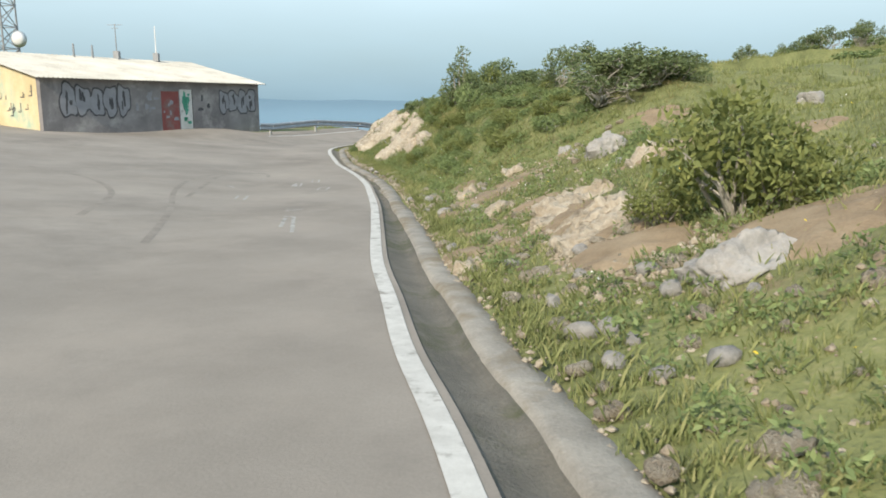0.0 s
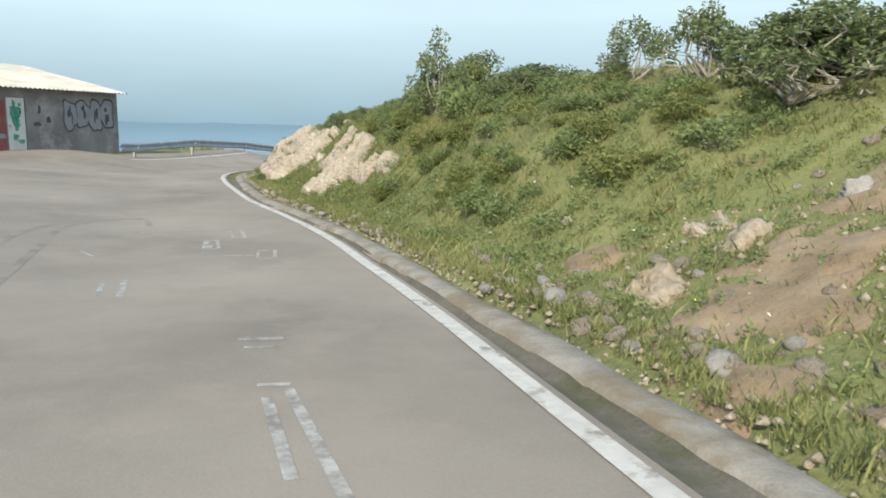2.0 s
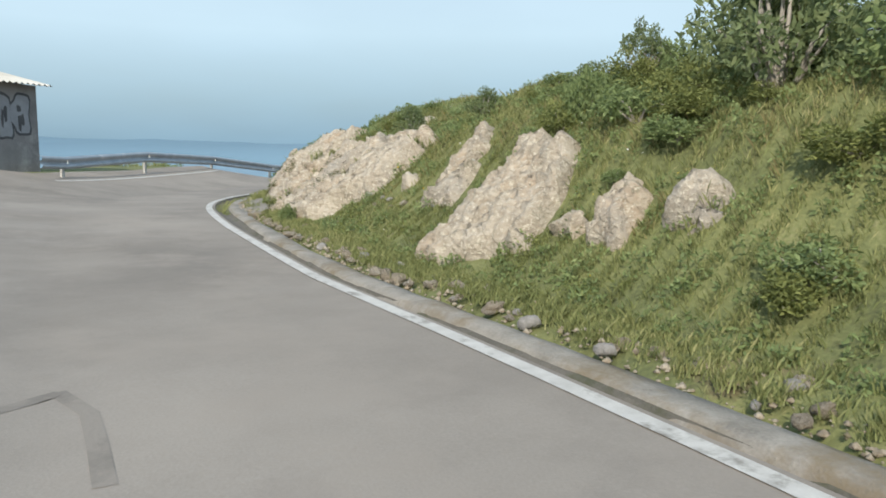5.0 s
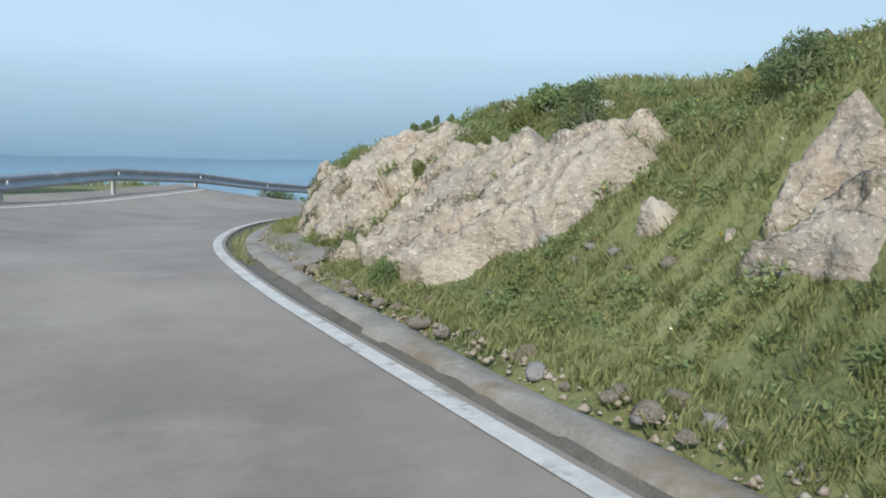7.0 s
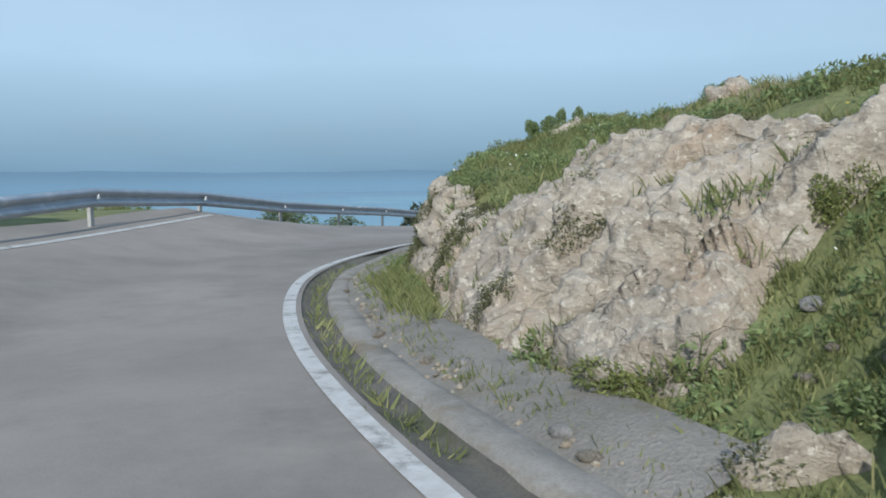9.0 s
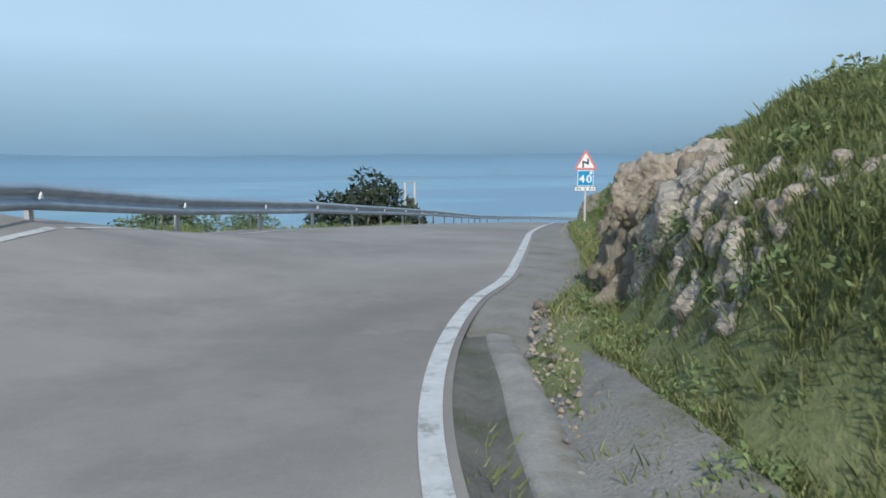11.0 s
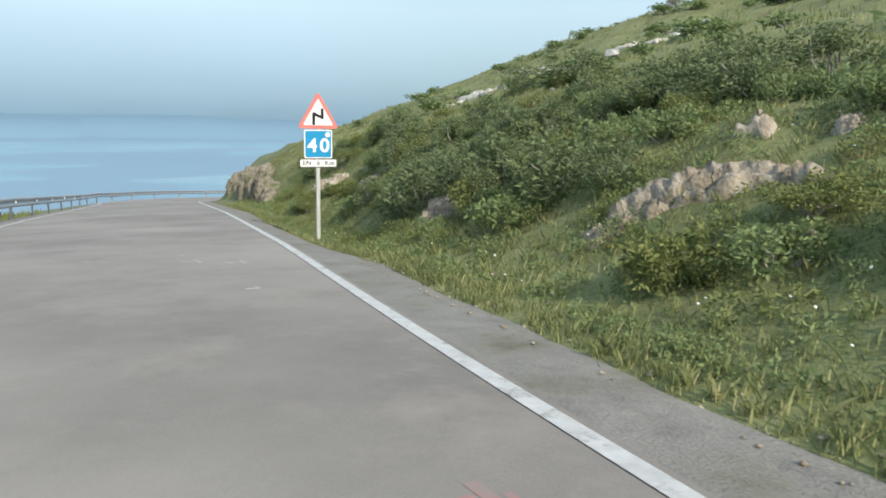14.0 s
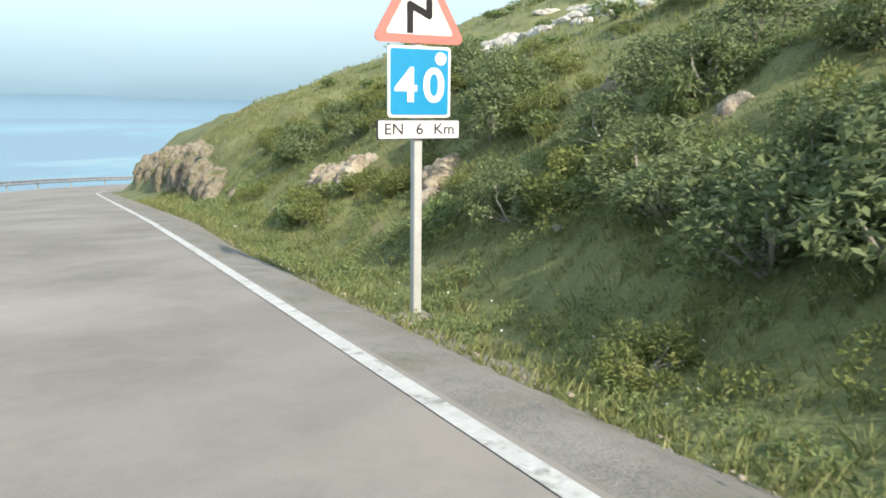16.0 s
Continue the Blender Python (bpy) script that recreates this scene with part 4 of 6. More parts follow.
SLAB = "pale limestone slab slanting up the grassy bank"
for k, (corners, proud, cleft, label) in enumerate((
        ([(44.5, 0.98), (44.62, 1.8), (44.5, 2.35), (44.1, 2.5), (43.6, 2.52), (43.2, 2.05), (42.98, 1.5), (43.5, 1.22), (43.95, 1.0)], 0.2, 0.8, "broad pale limestone slab rising from the gutter up the bank"),
        ([(45.82, 1.55), (45.88, 2.3), (45.66, 2.66), (45.3, 2.5), (45.02, 2.1), (45.02, 1.75), (45.35, 1.62)], 0.16, 0.7, SLAB),
        ([(45.98, 1.3), (45.95, 1.62), (45.72, 1.6), (45.75, 1.28)], 0.1, 0.5, SLAB),
        ([(46.85, 1.82), (46.8, 2.22), (46.42, 2.2), (46.38, 1.86)], 0.13, 0.5, SLAB),
        ([(46.1, 1.62), (46.06, 2.2), (45.86, 2.1), (45.88, 1.65)], 0.1, 0.5, SLAB),
        ([(42.52, 1.52), (42.7, 1.95), (42.4, 2.2), (42.05, 2.0), (41.98, 1.6), (42.2, 1.46)], 0.24, 0.6, SLAB),
        ([(41.9, 1.74), (41.98, 2.08), (41.7, 2.24), (41.38, 2.15), (41.3, 1.85), (41.55, 1.7)], 0.22, 0.6, SLAB),
        ([(49.72, 1.02), (49.1, 0.92), (48.6, 0.86), (48.1, 0.96), (47.8, 1.4), (47.3, 1.85), (46.95, 2.3), (47.3, 2.75), (47.9, 2.55), (48.35, 2.45), (48.8, 2.62), (49.4, 2.5), (49.95, 2.3), (50.15, 1.75), (49.85, 1.4)], 0.27, 0.55, "wide pale limestone bed slanting up the bank to the bluff"),
        ([(51.75, 0.95), (51.2, 0.98), (50.65, 1.15), (50.55, 1.5), (50.72, 1.85), (50.5, 2.35), (50.7, 2.8), (51.0, 2.45), (51.2, 1.9), (51.55, 1.4)], 0.26, 0.5, "pale broken limestone bed beside the bluff"),
        ([(50.15, 0.84), (50.1, 1.12), (49.85, 1.4), (49.72, 1.15), (49.85, 0.84)], 0.15, 0.5, SLAB),
        ([(48.75, 2.9), (48.8, 3.3), (48.4, 3.3), (48.35, 2.95)], 0.1, 0.5, SLAB),
        ([(51.2, 3.0), (51.25, 3.5), (50.85, 3.55), (50.8, 3.05)], 0.12, 0.5, SLAB),
        ([(35.45, 1.55), (35.4, 1.85), (35.0, 1.85), (35.05, 1.55)], 0.06, 0.5, "small pale rock showing through the grass"),
        ([(37.1, 1.55), (37.1, 1.8), (36.75, 1.8), (36.75, 1.55)], 0.06, 0.5, "small pale rock showing through the grass"))):
    outcrop(corners, proud, ROCK, label, 60 + k, cleft=cleft)
BLUFF = "large pale limestone bluff standing at the road bend"
slab(51.8, 54.0, [(0.95, -0.2), (1.05, 0.14), (1.36, 0.48), (1.62, 0.86), (2.05, 1.08), (2.45, 1.36), (2.9, 1.3), (3.1, 1.1)], 0.1, 0.05, ROCK, BLUFF, 40, lean=-0.5, rough=0.9, round_off=9, profile2=[(1.1, -0.2), (1.16, 0.22), (1.34, 0.52), (1.56, 0.8), (1.86, 1.08), (2.2, 1.34), (2.5, 1.32), (2.75, 1.1)], bold=0.8, grooves=((52.3, 0.2, 0.26), (53.2, 0.08, 0.14), (53.7, 0.05, 0.1)), flake=0.7)
slab(53.7, 55.7, [(1.1, -0.2), (1.16, 0.22), (1.32, 0.5), (1.52, 0.7), (1.7, 0.74), (1.88, 0.55)], 0.08, 0.05, ROCK, BLUFF, 42, lean=-0.35, rough=0.9, round_off=9, profile2=[(1.25, -0.2), (1.29, 0.28), (1.38, 0.6), (1.5, 0.76), (1.66, 0.74), (1.8, 0.5)], bold=0.9, grooves=((54.6, 0.07, 0.12),), flake=0.7)
slab(55.3, 57.6, [(1.22, -0.2), (1.26, 0.3), (1.36, 0.72), (1.5, 0.96), (1.66, 0.98), (1.85, 0.85)], 0.08, 0.05, ROCK, BLUFF, 41, lean=-0.25, rough=1.1, round_off=9, profile2=[(1.44, -0.2), (1.47, 0.25), (1.53, 0.5), (1.64, 0.66), (1.8, 0.7), (2.0, 0.55)], bold=1.15, grooves=((56.2, 0.1, 0.14),), flake=0.7)
slab(57.2, 62.2, [(1.44, -0.2), (1.47, 0.3), (1.54, 0.72), (1.66, 1.0), (1.9, 1.12), (2.2, 0.95)], 0.1, 0.05, ROCK, BLUFF, 43, lean=-0.25, rough=1.0, round_off=9, profile2=[(1.22, -0.2), (1.28, 0.3), (1.38, 0.7), (1.54, 1.0), (1.8, 1.12), (2.15, 0.95)], bold=1.1, grooves=((58.3, 0.14, 0.22), (59.5, 0.12, 0.2), (60.6, 0.14, 0.24)), flake=0.8)
rock(*[float(v) for v in (on_line(55.8)[0] + 1.5 * on_line(55.8)[3], on_line(55.8)[1] - 1.5 * on_line(55.8)[2])], (0.3, 0.24, 0.3), 47, ROCK, "upright knob of pale rock on the nose of the bluff", True, 15, 0.12, 5, 0.06)
slab(59.2, 59.95, flat(2.9, 3.35), 0.1, 0.04, ROCK, PALE, 58, lean=0.0, follow=0.04, weeds=False)
slab(55.0, 55.5, flat(4.1, 4.5), 0.14, 0.08, ROCK, PALE, 59, lean=0.0, follow=0.04, weeds=False)
EARTHY = "pale crumbling rock breaking out of bare earth"
for k, (q0, q1, d0, d1, follow) in enumerate(((28.75, 30.0, 1.5, 2.35, 0.05), (27.3, 28.7, 1.3, 2.2, 0.04), (26.3, 27.4, 1.25, 1.95, 0.03), (29.3, 29.8, 2.55, 3.0, 0.03), (32.8, 33.4, 1.15, 1.5, 0.03), (33.2, 33.8, 1.95, 2.3, 0.03), (27.9, 28.3, 0.55, 0.85, 0.03))):
    slab(q0, q1, flat(d0, d1), 0.14, 0.05, TAN_ROCK, EARTHY, 160 + k, lean=0.15, follow=follow, round_off=2.2, rough=1.2, step=0.02, weeds=False)
rock(-0.95, 20.95, (0.36, 0.34, 0.34), 71, ROCK, "rounded pale boulder on the grassy bank", name="boulder")
for k, (x, y, size) in enumerate(((1.6, 4.1, (0.6, 0.5, 0.4)), (1.9, 9.25, (0.55, 0.42, 0.34)), (5.05, 10.8, (0.4, 0.34, 0.32)), (1.75, 11.1, (0.27, 0.24, 0.24)))):
    rock(x, y, size, 80 + k, GREY_ROCK, "grey weathered boulder resting on the grassy slope", name="boulder", rough=0.07, detail=5)
for k, (x, y, size) in enumerate(((1.0, 11.2, (0.4, 0.3, 0.24)), (0.3, 10.95, (0.34, 0.26, 0.22)), (0.62, 8.7, (0.5, 0.36, 0.2)), (0.9, 7.0, (0.3, 0.3, 0.16)))):
    rock(x, y, size, 90 + k, TAN_ROCK, "pale rock breaking out of bare earth")
outcrop([(80.7, 2.0), (80.8, 2.5), (80.2, 2.65), (79.6, 2.4), (79.5, 2.0), (80.0, 1.85)], 0.13, TAN_ROCK, "grey broken rock half hidden among the bushes", 97, cleft=0.25, bold=1.2)
# the cutting after the bend
rnd = random.Random(5)
q, k = 61.6, 0
while q < 69.3:
    w = rnd.uniform(0.15, 0.34)
    o, t = (rnd.uniform(-0.1, 0.05), rnd.uniform(0.14, 0.36))[k % 2] if q < 69.0 else 0.0, rnd.uniform(0.96, 1.04) * (0.94 if q < 66.0 else 1.0 if q < 68.7 else 0.76)
    o -= 0.24 * (1 - float(smooth(63.6, 65.6, q)))
    slab(q, q + w, [(1.2 + o, -0.3), (1.34 + o, 0.26 * t), (1.5 + o, 0.64 * t), (1.7 + o, 1.0 * t), (1.92 + o, 1.2 * t), (2.35, 1.26 * t), (2.75, 0.95)], 0.42, 0.03, BROWN_ROCK, BROWN, 80 + k, lean=rnd.uniform(-0.14, 0.1), step=0.02, rough=1.1, round_off=3.0, flute=0.5, bold=1.3, flake=1.1, weeds=False)
    q += w * 0.94
    k += 1
for k, (x, y, size) in enumerate(((1.75, 39.65, (0.75, 0.6, 0.6)), (1.35, 38.95, (0.6, 0.65, 0.75)), (1.25, 39.45, (0.45, 0.4, 0.36)), (0.8, 38.6, (0.45, 0.45, 0.4)), (0.55, 38.0, (0.6, 0.7, 0.6)))):
    rock(x, y, size, 300 + k, TAN_ROCK, "tan angular boulder wedged in the rock cutting", True, 20 * k, 0.3, 5, 0.07, name="boulder")
for k, (x, y, size, lift) in enumerate(((0.36, 38.6, (0.6, 0.55, 0.5), 0.68), (-0.1, 38.02, (0.6, 0.55, 0.6), 0.66))):
    rock(x, y, size, 310 + k, TAN_ROCK, "large pale boulder lodged in the rock cutting", True, 30 * k, lift, 5, 0.06, name="boulder")
for k, (corners, proud) in enumerate((([(75.55, 1.95), (75.5, 2.5), (75.05, 2.9), (74.35, 3.2), (73.7, 3.38), (73.3, 3.05), (74.15, 2.75), (74.85, 2.35), (75.2, 1.9)], 0.15), ([(75.15, 3.3), (75.15, 3.75), (74.7, 3.8), (74.6, 3.35)], 0.12), ([(74.4, 3.6), (74.35, 4.0), (73.9, 3.98), (73.92, 3.6)], 0.14), ([(73.1, 2.3), (73.05, 2.6), (72.75, 2.6), (72.75, 2.3)], 0.1))):
    outcrop(corners, proud, TAN_ROCK, "tan limestone ledge breaking out of the bank", 320 + k, cleft=0.3, bold=1.3)
for k, (q0, q1, d0, d1, lean, follow) in enumerate(((89.6, 90.0, 4.0, 4.4, 0.0, 0.04), (87.0, 87.5, 4.6, 5.0, 0.0, 0.04), (84.5, 84.9, 3.9, 4.2, 0.0, 0.04))):
    slab(q0, q1, flat(d0, d1), 0.16, 0.06, TAN_ROCK, "tan limestone rock poking out of the bank", 330 + k, lean=lean, follow=follow, round_off=2.4, rough=1.2, step=0.02, bold=1.2, weeds=False)
for k, (q0, q1, foot_d, foot_h, top) in enumerate(((88.9, 89.25, 3.1, 0.45, 1.12), (91.4, 91.75, 2.7, 0.3, 1.15), (91.85, 92.25, 2.5, 0.15, 1.05), (92.3, 92.6, 2.45, 0.15, 0.9), (92.65, 93.1, 2.4, 0.1, 1.05))):
    slab(q0, q1, [(foot_d, foot_h - 0.2), (foot_d + 0.04, foot_h + 0.3), (foot_d + 0.12, top - 0.2), (foot_d + 0.3, top), (foot_d + 0.75, top)], 0.12, 0.05, TAN_ROCK, "tan upright limestone rock standing out of the bank", 350 + k, lean=0.1, round_off=3.0, rough=1.4, flute=0.6, bold=1.3, weeds=False)
q = 93.0
while q < 124:
    w = rnd.uniform(0.3, 0.75)
    o, t = rnd.uniform(-0.15, 0.15), rnd.uniform(0.7, 1.1) * (0.75 + 1.25 * float(smooth(97, 105, q)))
    if rnd.random() < (0.75 if q < 99 else 0.95):
        slab(q, q + w, [(1.85 + o, -0.2), (1.9 + o, 0.3 * t), (2.02 + o, 0.62 * t), (2.25 + o, 0.86 * t), (2.6, 0.9 * t), (2.9, 0.7 * t)], 0.3, 0.06, FAR_ROCK, "tan limestone bed in the far road cutting", 140 + k, step=0.06, rough=1.8, round_off=2.2, flute=0.6, weeds=False)
    q += w
    k += 1
rnd = random.Random(31)
CREST = [(29.3, 63.6), (28.8, 62.6), (27.8, 61.2), (27.1, 60.0), (26.8, 58.8), (27.0, 57.0), (27.8, 55.4), (30.0, 54.5)]
for k in range(110):
    f = rnd.random() * (len(CREST) - 1.001)
    a, b = CREST[int(f)], CREST[int(f) + 1]
    x, y = a[0] + (b[0] - a[0]) * (f % 1) + rnd.gauss(0, 0.4), a[1] + (b[1] - a[1]) * (f % 1) + rnd.gauss(0, 0.4)
    if k > 80:
        x, y = x + rnd.uniform(0, 7), y + rnd.uniform(-1, 1)
    w = rnd.uniform(0.18, 0.58)
    rock(x, y, (w * 1.0, w * 2.4, 0.5 * w), 700 + k, CREST_ROCK, "white limestone block on the far hill crest", turn=rnd.uniform(-35, 35), lift=0.02 * w, detail=4, rough=0.2)


# loose stones by the gutter and in the grass: a few shapes, many things
stone_meshes = [rock_mesh("stone", (1, 0.8, 0.6), 500 + k, (ROCK, TAN_ROCK, ROCK, GREY_ROCK)[k], 2, 9, 0.08) for k in range(4)]
rnd = random.Random(8)
spots = [(rnd.uniform(23, 34), 0.62 + abs(rnd.gauss(0, 0.5)), rnd.uniform(0.06, 0.18)) for _ in range(90)]
spots += [(rnd.uniform(34, 62), 0.52 + abs(rnd.gauss(0, 0.22)), rnd.uniform(0.04, 0.13)) for _ in range(70)]
spots += [(rnd.uniform(28, 110), rnd.uniform(1.6, 7), rnd.uniform(0.05, 0.16)) for _ in range(30)]
spots += [(rnd.uniform(25, 34), rnd.uniform(1.2, 4.0), rnd.uniform(0.04, 0.16)) for _ in range(60)]
spots += [(rnd.uniform(63, 100), rnd.uniform(0.66, 1.3), rnd.uniform(0.025, 0.06)) for _ in range(20)]
spots += [(rnd.uniform(45, 51), rnd.uniform(1.2, 1.8), rnd.uniform(0.06, 0.14)) for _ in range(20)]
spots += [(rnd.uniform(37, 50), 0.56 + abs(rnd.gauss(0, 0.12)), rnd.uniform(0.05, 0.16)) for _ in range(80)]
spots += [(rnd.uniform(31, 36), 0.75 + abs(rnd.gauss(0, 0.3)), rnd.uniform(0.08, 0.2)) for _ in range(24)]
for s, d, size in spots:
    i = int(s / 0.25)
    x, y = LINE[i, 0] + TANGENT[i, 1] * d, LINE[i, 1] - TANGENT[i, 0] * d
    ob = new("stone", stone_meshes[rnd.randrange(4)])
    z = max(float(ground([x], [y])[0]), float(edge_z(s)) + 0.0 if d < 0.64 else -99)
    ob.matrix_world = pose(x, y, z + size * 0.12, rnd.uniform(-20, 20), rnd.uniform(-20, 20), rnd.uniform(0, 360)) @ Matrix.Scale(size, 4)
    tagged(ob, STONE, "stone", "loose stones along the gutter")


# gravel and crumbs of rock along the road's edge, too many to count
OCTA = np.array([(1, 0, 0), (0, 1, 0), (-1, 0, 0), (0, -1, 0), (0, 0, 0.7), (0, 0, -0.7)], float)
OCTA_F = np.array([(0, 1, 4), (1, 2, 4), (2, 3, 4), (3, 0, 4), (1, 0, 5), (2, 1, 5), (3, 2, 5), (0, 3, 5)])
rs = np.random.RandomState(77)
verts, faces = [], []
for s0, s1, d0, spread, count, size in ((22, 62, 0.52, 0.14, 2200, 0.022), (23, 34, 0.9, 0.6, 900, 0.025), (62, 108, 0.62, 0.22, 1800, 0.016), (26, 34, 1.7, 0.5, 500, 0.03), (26.2, 28.6, 1.2, 0.45, 700, 0.03)):
    s = s0 + (s1 - s0) * rs.rand(count)
    d = d0 + np.abs(rs.normal(0, spread, count))
    for s_, d_ in zip(s, d):
        lx, ly, tx, ty, ez = on_line(s_)
        x_, y_ = lx + ty * d_, ly - tx * d_
        r_ = size * (0.4 + 1.3 * rs.rand() ** 2)
        faces.append(OCTA_F + 6 * len(verts))
        verts.append((x_, y_, max(float(ground([x_], [y_])[0]), ez - 0.03 if d_ < 0.66 else -99) + r_ * 0.2) + OCTA * r_ * (0.6 + 0.6 * rs.rand(6, 3)))
tagged(part("gravel", from_arrays("gravel", np.concatenate(verts), np.concatenate(faces), TAN_ROCK), TAN_ROCK), "pale gravel and crumbled rock along the road edge", "gravel", kind="stuff")


# ---- shrubs and trees ----
def leaf_cloud(name, clumps, leaves, size, mat, seed, flat=0.0):
    """Many small leaves on the outside of overlapping clumps (centre, radius)."""
    rs = np.random.RandomState(seed)
    verts, faces = [], []
    for (cx, cy, cz), r in clumps:
        n = int(leaves * r * r)
        v = rs.normal(size=(n, 3))
        v /= np.linalg.norm(v, axis=1)[:, None]
        rad = r * (0.55 + 0.55 * rs.rand(n) ** 0.6)
        c = np.array((cx, cy, cz)) + v * rad[:, None] * np.array((1, 1, 0.85))
        a = rs.normal(size=(n, 3)) + v * 0.8
        a /= np.linalg.norm(a, axis=1)[:, None]
        b = np.cross(a, rs.normal(size=(n, 3)))
        b /= np.linalg.norm(b, axis=1)[:, None]
        sz = size * (0.6 + 0.9 * rs.rand(n))[:, None]
        base = len(verts) and sum(len(q) for q in verts)
        quad = np.stack([c - b * sz * 0.45, c + a * sz * 0.5 + b * sz * 0.15, c + a * sz * 1.5, c + a * sz * 0.5 - b * sz * 0.55], 1).reshape(-1, 3)
        verts.append(quad)
        faces.append(np.arange(4 * n).reshape(-1, 4) + base)
    return from_arrays(name, np.concatenate(verts), np.concatenate(faces), mat)


def shrub(name, seed, mat, label, category, count=11, leaves=5900, size=0.038, spread=0.5, low=0.15, high=0.75, bare=False, spire=False):
    """A shrub about one metre wide and tall: stems and a crown of leaf clumps."""
    rnd = random.Random(seed)
    top = thing(name, pose(0, 0, -50), label, category)
    clumps = []
    for k in range(count):
        a, q = rnd.uniform(0, 6.283), math.sqrt(rnd.random()) * spread
        zz = rnd.uniform(low, high) * (1 - 0.5 * (q / spread) ** 2)
        clumps.append(((q * math.cos(a), q * math.sin(a), zz), rnd.uniform(0.13, 0.27)))
    if bare:
        clumps = [(p, r * 0.62) for p, r in clumps]
    if spire:
        clumps += [((0.05, 0, 0.95), 0.09), ((0.03, 0.05, 1.1), 0.07), ((-0.12, 0, 1.02), 0.06)]
    bm = bmesh.new()
    feet = [Vector((rnd.uniform(-0.16, 0.16), rnd.uniform(-0.16, 0.16), -0.08)) for _ in range(4)]
    for k, ((cx, cy, cz), r) in enumerate(clumps):
        if bare:
            # a crooked limb in five short lengths
            p, thick = feet[k % 4], 0.017
            for f in (0.25, 0.45, 0.65, 0.85, 1.0):
                q = feet[k % 4].lerp(Vector((cx, cy, cz)), f) + Vector((rnd.uniform(-0.07, 0.07), rnd.uniform(-0.07, 0.07), rnd.uniform(-0.05, 0.05))) * (f < 1)
                q.x += 0.12 * math.sin(math.pi * f) * (1 if cx > feet[k % 4].x else -1)
                tube(bm, p, q, thick, thick * 0.78, 5)
                p, thick = q, thick * 0.78
                if 0.3 < f < 0.9:
                    tube(bm, q, q + Vector((rnd.uniform(-0.2, 0.2), rnd.uniform(-0.2, 0.2), rnd.uniform(-0.08, 0.16))), 0.006, 0.002, 4)
            continue
        p = Vector((rnd.uniform(-0.05, 0.05), rnd.uniform(-0.05, 0.05), -0.08))
        m = Vector((cx * 0.55 + rnd.uniform(-0.08, 0.08), cy * 0.55 + rnd.uniform(-0.08, 0.08), cz * 0.55))
        tube(bm, p, m, 0.022, 0.014, 5)
        tube(bm, m, (cx, cy, cz), 0.014, 0.005, 5)
    part("stem", bm, BARK, top, "bare grey stems")
    part("crown", leaf_cloud("crown", clumps, leaves, size, mat, seed), mat, top)
    return top


PROTO = {
    "dense": [shrub("bush", 21, TREE_LEAF, "dense dark green bush on the grassy slope", "bush", 13), shrub("bush", 22, TREE_LEAF, "dense dark green bush on the grassy slope", "bush", 12, spread=0.45)],
    "gorse": [shrub("gorse_bush", 23, GORSE, "yellow-green gorse bush on the bank", "bush", 13), shrub("gorse_bush", 24, GORSE, "yellow-green gorse bush on the bank", "bush", 12, high=0.6)],
    "open": [shrub("windswept_tree", 25, TREE_LEAF, "windswept small tree with bare grey branches", "tree", 19, 9000, 0.034, 0.5, 0.55, 0.9, True), shrub("windswept_tree", 26, TREE_LEAF, "windswept small tree with bare grey branches", "tree", 16, 9000, 0.034, 0.45, 0.5, 0.95, True)],
    "spire": [shrub("bush", 27, TREE_LEAF, "dark bush with one tall leader on the ridge", "bush", 12, spire=True)],
    "low": [shrub("shrub", 28, LEAF, "low leafy shrub growing in the grass", "shrub", 8, 5200, 0.045, 0.42, 0.08, 0.45), shrub("shrub", 29, LEAF, "low leafy shrub growing in the grass", "shrub", 9, 5200, 0.045, 0.45, 0.08, 0.5),
            shrub("shrub", 30, GORSE, "low yellow-green shrub growing in the grass", "shrub", 8, 5200, 0.045, 0.42, 0.08, 0.45)],
    "umbrella": [shrub("small_tree", 35, LEAF, "tiny wind-shaped tree on the skyline", "tree", 4, 7000, 0.06, 0.32, 0.75, 0.98), shrub("small_tree", 36, LEAF, "tiny wind-shaped tree on the skyline", "tree", 3, 7000, 0.06, 0.25, 0.8, 1.0)],
    "far": [shrub("bush", 33, LEAF, "dark shrub on the upper hill", "bush", 8, 1500, 0.09), shrub("bush", 34, LEAF, "dark shrub on the upper hill", "bush", 9, 1500, 0.09, high=0.6)],
    "pine": [shrub("pine_tree", 31, PINE, "dark pine tree on the slope below the road", "tree", 22, 3600, 0.05, 0.55, 0.3, 0.8)],
}


def plant(kind, x, y, wide, tall, seed=0, sink=0.0, group=""):
    rnd = random.Random(seed * 77 + int(x * 10) * 3 + int(y * 10))
    src = PROTO[kind][rnd.randrange(len(PROTO[kind]))]
    ob = copy_thing(src, pose(x, y, float(ground([x], [y])[0]) - sink, 0, 0, rnd.uniform(0, 360)))
    ob.scale = (wide, wide, tall)
    if group:
        ob["group"] = group
    return ob


